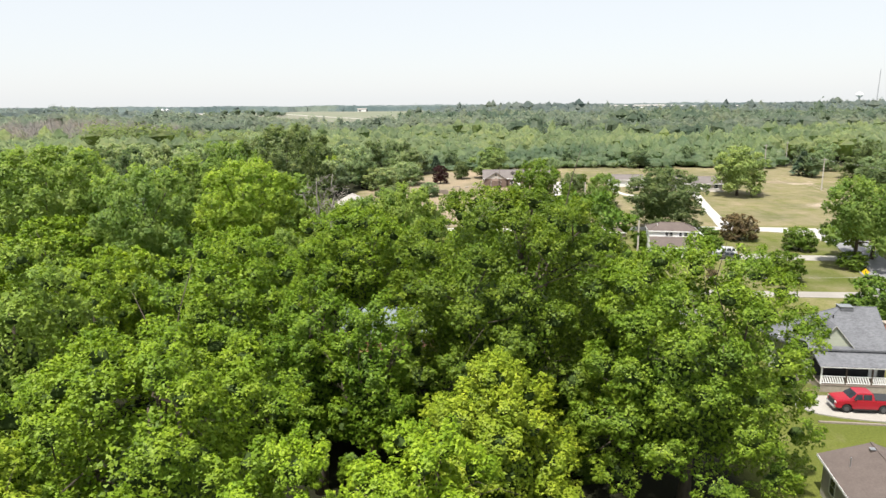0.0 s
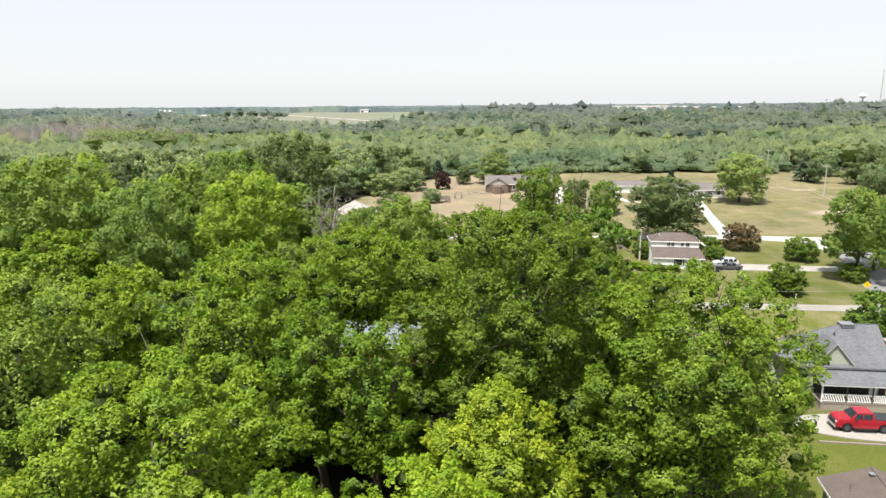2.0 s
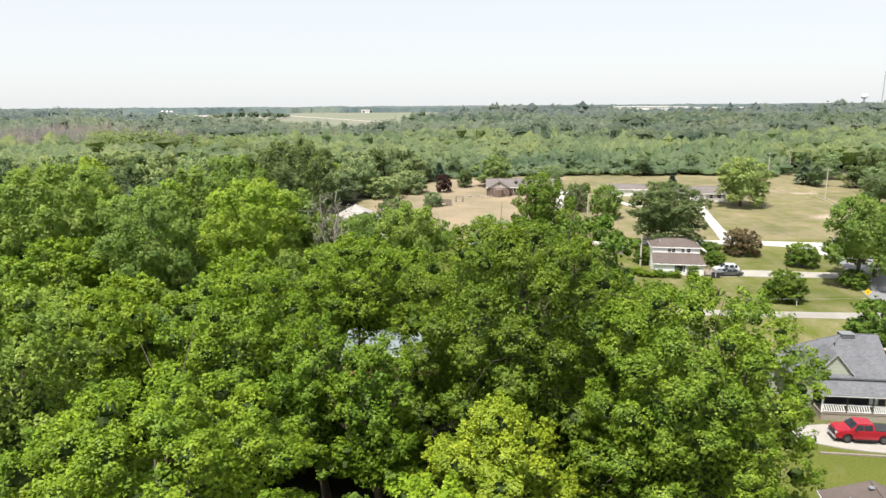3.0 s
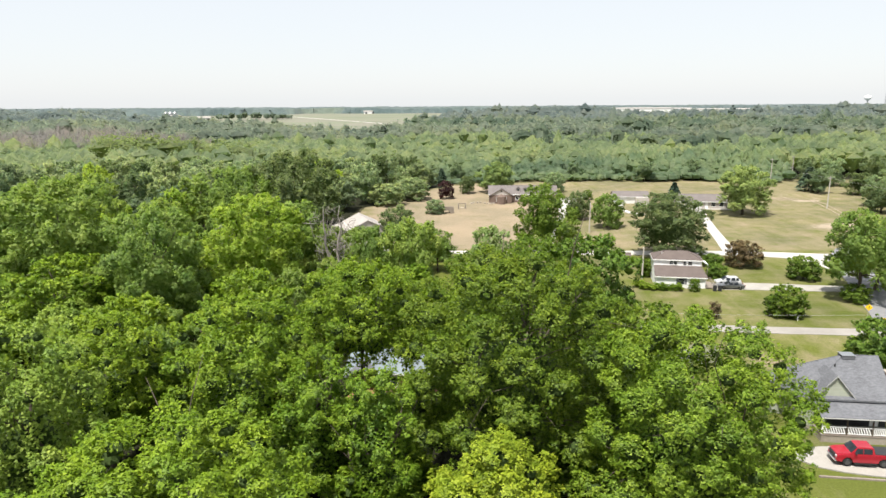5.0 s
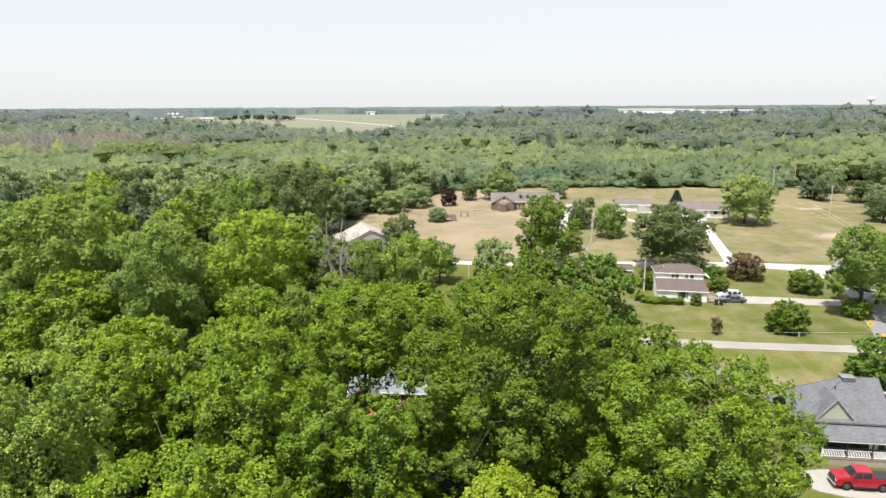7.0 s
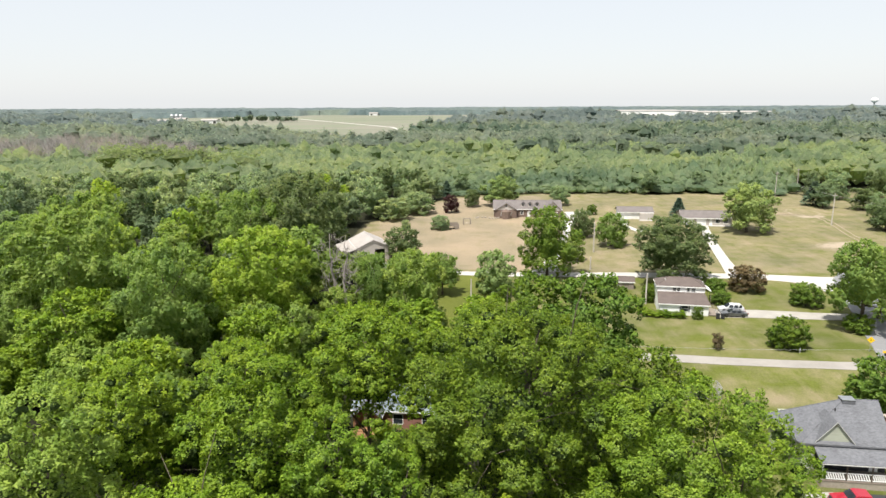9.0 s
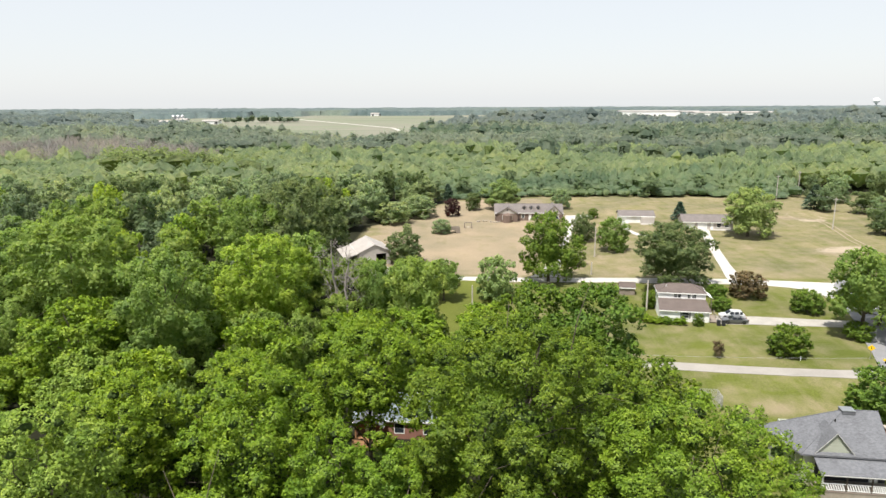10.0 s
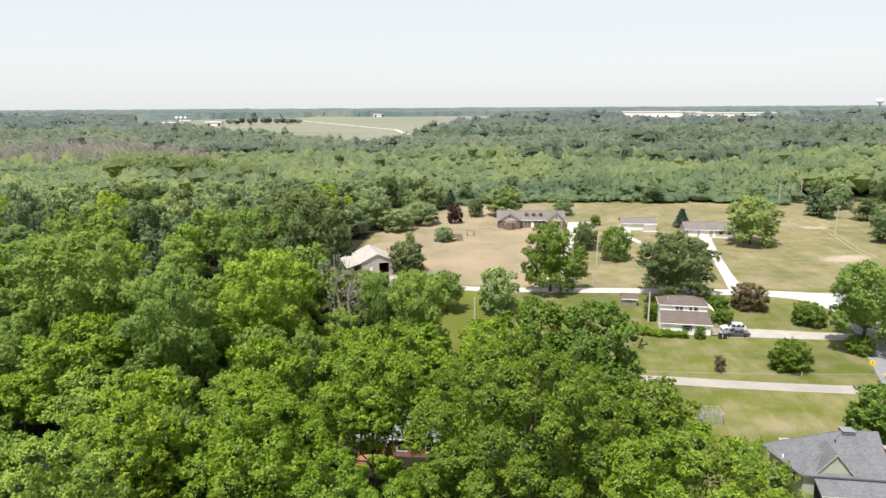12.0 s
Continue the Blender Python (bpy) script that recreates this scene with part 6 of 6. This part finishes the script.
def wire(a, b, sag, label="thin overhead power cable", r=0.008):
    s = np.linspace(0, 1, 24)
    p = np.array(a)[None] * (1 - s[:, None]) + np.array(b)[None] * s[:, None]
    p[:, 2] -= sag * 4 * s * (1 - s)
    v, f = tube(p, np.full(24, r), 5)
    tagged(new("cable", mesh_of("cable", v, f, WIRE)), label, "cable", "overhead cables")


for s in (-1.0, 0.0, 1.0):
    wire((121.6 + s * 0.9, 217.6 + s * 0.4, 9.9), (133.8 + s * 0.9, 285 + s * 0.4, 9.9), 1.2)
    wire((121.6 + s * 0.9, 217.6 + s * 0.4, 9.9), (150 + s * 0.9, 130 + s * 0.4, 9.6), 1.4)
utility_pole(24, 96.4, 5.6, False, "bare wooden pole among the trees")
utility_pole(78, 98.5, 4.4, False, "bare wooden pole beside the street")
wire((24, 96.4, 4.1), (78, 98.5, 3.2), 0.5, "pale slack overhead cable above the lane", 0.018)

sg = thing("road_sign", 68.0, 104.9, -25, "yellow diamond warning sign on a post", "road sign")
part("post", boxes((-0.035, 0, -0.2, 0.035, 0.05, 1.75)), STEEL, sg)
v, f = box(-0.40, -0.02, -0.40, 0.40, 0.0, 0.40)
c45 = math.cos(math.pi / 4)
v = np.stack([(v[:, 0] - v[:, 2]) * c45, v[:, 1], (v[:, 0] + v[:, 2]) * c45 + 2.05], -1)
part("plate", (v, f), YELLOW, sg, "yellow diamond plate")
part("symbol", boxes((-0.05, -0.026, 1.85, 0.05, -0.021, 2.3)), RUBBER, sg)
mk = thing("road_marker", 69.6, 103.0, -20, "low yellow and black road barrier", "barrier")
part("board", boxes((-0.6, -0.04, 0.5, 0.9, 0.04, 0.85)), YELLOW, mk)
part("base", boxes((-0.3, -0.2, 0, 0.5, 0.2, 0.5)), RUBBER, mk)
st = thing("utility_stake", 56.6, 104.4, 0, "short white marker stake in the grass", "stake")
part("stake", boxes((-0.04, -0.04, -0.1, 0.04, 0.04, 0.75)), TRIM, st)

# an old wagon and a swing frame on the dry lawn
wg = thing("wagon", -1.8, 217.5, 8, "old weathered wooden farm wagon on the lawn", "wagon")
part("bed", boxes((-1.6, -0.8, 0.7, 1.6, 0.8, 0.85)), WOOD_GREY, wg)
for y in (-0.78, 0.72):
    part("side", boxes((-1.6, y, 0.85, 1.6, y + 0.06, 1.35)), WOOD_GREY, wg)
for wx in (-1.1, 1.1):
    for s in (-1, 1):
        part("wheel", turned_disc(wx, s * 0.95, 0.5, 0.1, s, 0, 0.5), WOOD_GREY, wg)
wg.scale = (1.5, 1.5, 1.4)
sw = thing("swing_frame", 3.4, 224.8, 12, "pale wooden swing frame on the dry lawn", "swing")
for s in (-1.2, 1.2):
    for k in (-0.7, 0.7):
        part("leg", tube([(s, k, 0), (s, 0, 2.0)], [0.12, 0.12], 6), WOOD_GREY, sw)
part("beam", tube([(-1.3, 0, 2.0), (1.3, 0, 2.0)], [0.12, 0.12], 6), WOOD_GREY, sw)
part("seat", boxes((-0.5, -0.2, 0.5, 0.5, 0.2, 0.56)), POLE_WOOD, sw)

# a wire dog pen behind the maple
kn = thing("dog_pen", 32.9, 88.8, -3, "grey wire mesh dog pen with pale posts on grass", "pen")
for x in (0.0, 1.32, 2.64, 3.96, 5.28):
    for y in (0.0, 2.4):
        part("post", cyl(x, y, -0.2, 1.95, 0.035, 6), STEEL, kn)


def mesh_panel(a, b):
    """Wire mesh between two corners of the pen, with a rail above and below."""
    a, b = np.array(a, float), np.array(b, float)
    n = int(np.linalg.norm(b - a) / 0.17)
    bars = [tube([(*(a + (b - a) * i / n), 0.05), (*(a + (b - a) * i / n), 1.88)], [0.018, 0.018], 4) for i in range(n + 1)]
    bars += [tube([(*a, z), (*b, z)], [0.011, 0.011], 4) for z in np.linspace(0.2, 1.75, 9)]
    return join(bars + [tube([(*a, z), (*b, z)], [0.025, 0.025], 5) for z in (0.05, 1.9)])


for a, b in (((0, 0), (5.28, 0)), ((0, 2.4), (5.28, 2.4)), ((0, 0), (0, 2.4)), ((5.28, 0), (5.28, 2.4)), ((2.64, 0), (2.64, 2.4))):
    part("mesh_panel", mesh_panel(a, b), WIRE, kn)
part("kennel", boxes((0.5, 1.1, 0, 2.3, 2.2, 0.95)), SHINGLE_GREY, kn, "dark grey kennel box")
part("kennel_roof", slab([(0.4, 1.0, 0.98), (2.4, 1.0, 0.98), (2.4, 2.3, 1.15), (0.4, 2.3, 1.15)], 0.06), SHINGLE_GREY, kn)
part("ground_slab", boxes((-0.1, -0.1, -0.1, 5.38, 2.5, 0.03)), GRAVEL, kn, "grey gravel pen floor")

# edging timber below the gravel, stones by the farmhouse
tb = thing("edging_timber", 37.5, 60.9, -6.5, "dark weathered edging timber along the gravel", "timber", z=-1.6)
part("timber", boxes((0, -0.12, -0.2, 14, 0.12, 0.16)), WOOD_GREY, tb, bevel=0.02)
rs = np.random.default_rng(3)
for i in range(10):
    st = thing("boulder", 6.5 + i * 1.2 + rs.normal(0, 0.2), 236.2 + math.sin(i * 0.8) * 1.2, 0, "pale limestone boulder edging the flower bed", "boulder", "boulders by the farmhouse")
    v, f = tube([(0, 0, -0.1), (0, 0, 0.15), (0, 0, 0.38), (0, 0, 0.5)], [0.35, 0.45, 0.36, 0.12], 7)
    part("stone", (v + rs.normal(0, 0.05, v.shape), f), STONE, st)

# ---- far landmarks ----


def far_building(x, y, w, d, e, label, yaw=0, mats=None, name="warehouse"):
    h = thing(name, x, y, yaw, label, "building", "far buildings")
    m = mats or (SIDING, METAL_ROOF)
    part("wall", boxes((0, 0, 0, w, d, e)), m[0], h)
    part("roof", slab([(-1, -1, e + 0.2), (w + 1, -1, e + 0.2), (w + 1, d / 2, e + 2.5), (-1, d / 2, e + 2.5)], 0.3), m[1], h)
    part("roof_slope", slab([(-1, d / 2, e + 2.5), (w + 1, d / 2, e + 2.5), (w + 1, d + 1, e + 0.2), (-1, d + 1, e + 0.2)], 0.3), m[1], h)
    for i in range(max(2, int(w / 22))):
        part("door", boxes((4 + i * 20, -0.3, 0.3, 9 + i * 20, -0.02, min(4.5, e - 1))), DARK, h)


for x, y, w, d, e in ((400, 1745, 150, 60, 12), (552, 1735, 80, 60, 11), (560, 1660, 190, 60, 10)):
    far_building(x, y, w, d, e, "long white flat warehouse far off on the plain")
for x, y, w, d, e in ((-562, 1235, 30, 17, 6), (-528, 1240, 20, 15, 9), (-488, 1262, 30, 19, 6)):
    far_building(x, y, w, d, e, "white farm building far off beside the field", name="far_barn")
far_building(-262, 1930, 24, 14, 6, "white barn far off beyond the field", name="far_barn")
for i in range(3):
    s = thing("silo", -542 + i * 8.5, 1264, 0, "pale round grain silo far off", "silo", "far buildings")
    part("shell", cyl(0, 0, -0.5, 15, 3.8, 16), STEEL, s)
    part("dome", tube([(0, 0, 15), (0, 0, 17), (0, 0, 18.2)], [3.8, 2.6, 0.3], 16), STEEL, s)

wt = thing("water_tower", 1184, 2000, 0, "white spheroid water tower far off above woods", "water tower", z=0)
part("stem", tube([(0, 0, -1), (0, 0, 6), (0, 0, 24), (0, 0, 29)], [4, 2.0, 1.8, 3], 16), STEEL, wt, "dark slender stem")
part("tank", tube([(0, 0, 28), (0, 0, 31), (0, 0, 36), (0, 0, 40), (0, 0, 43)], [3, 8, 10, 8, 2.5], 20), TRIM, wt, "white rounded tank", True)
ms = thing("radio_mast", 1112, 1800, 0, "slender pale lattice radio mast far off", "mast")
for k in range(3):
    a = k * 2.094
    part("leg", tube([(math.cos(a) * 1.6, math.sin(a) * 1.6, 0), (math.cos(a) * 0.5, math.sin(a) * 0.5, 100)], [0.28, 0.2], 4), STEEL, ms)
for i in range(20):
    z = 3 + i * 5
    q = 1.6 - 1.1 * z / 100
    part("brace", join([tube([(math.cos(k * 2.094) * q, math.sin(k * 2.094) * q, z), (math.cos((k + 1) * 2.094) * q, math.sin((k + 1) * 2.094) * q, z + 2.5)], [0.12, 0.12], 4) for k in range(3)]), STEEL, ms)
ribbon("far_track", [(-380, 1560), (-240, 1300), (-110, 1050), (-80, 900), (-74, 780)], [(-372, 1562), (-234, 1302), (-104, 1050), (-73, 900), (-67, 780)], ROAD, "pale farm track through the far field", "track", 0.4)
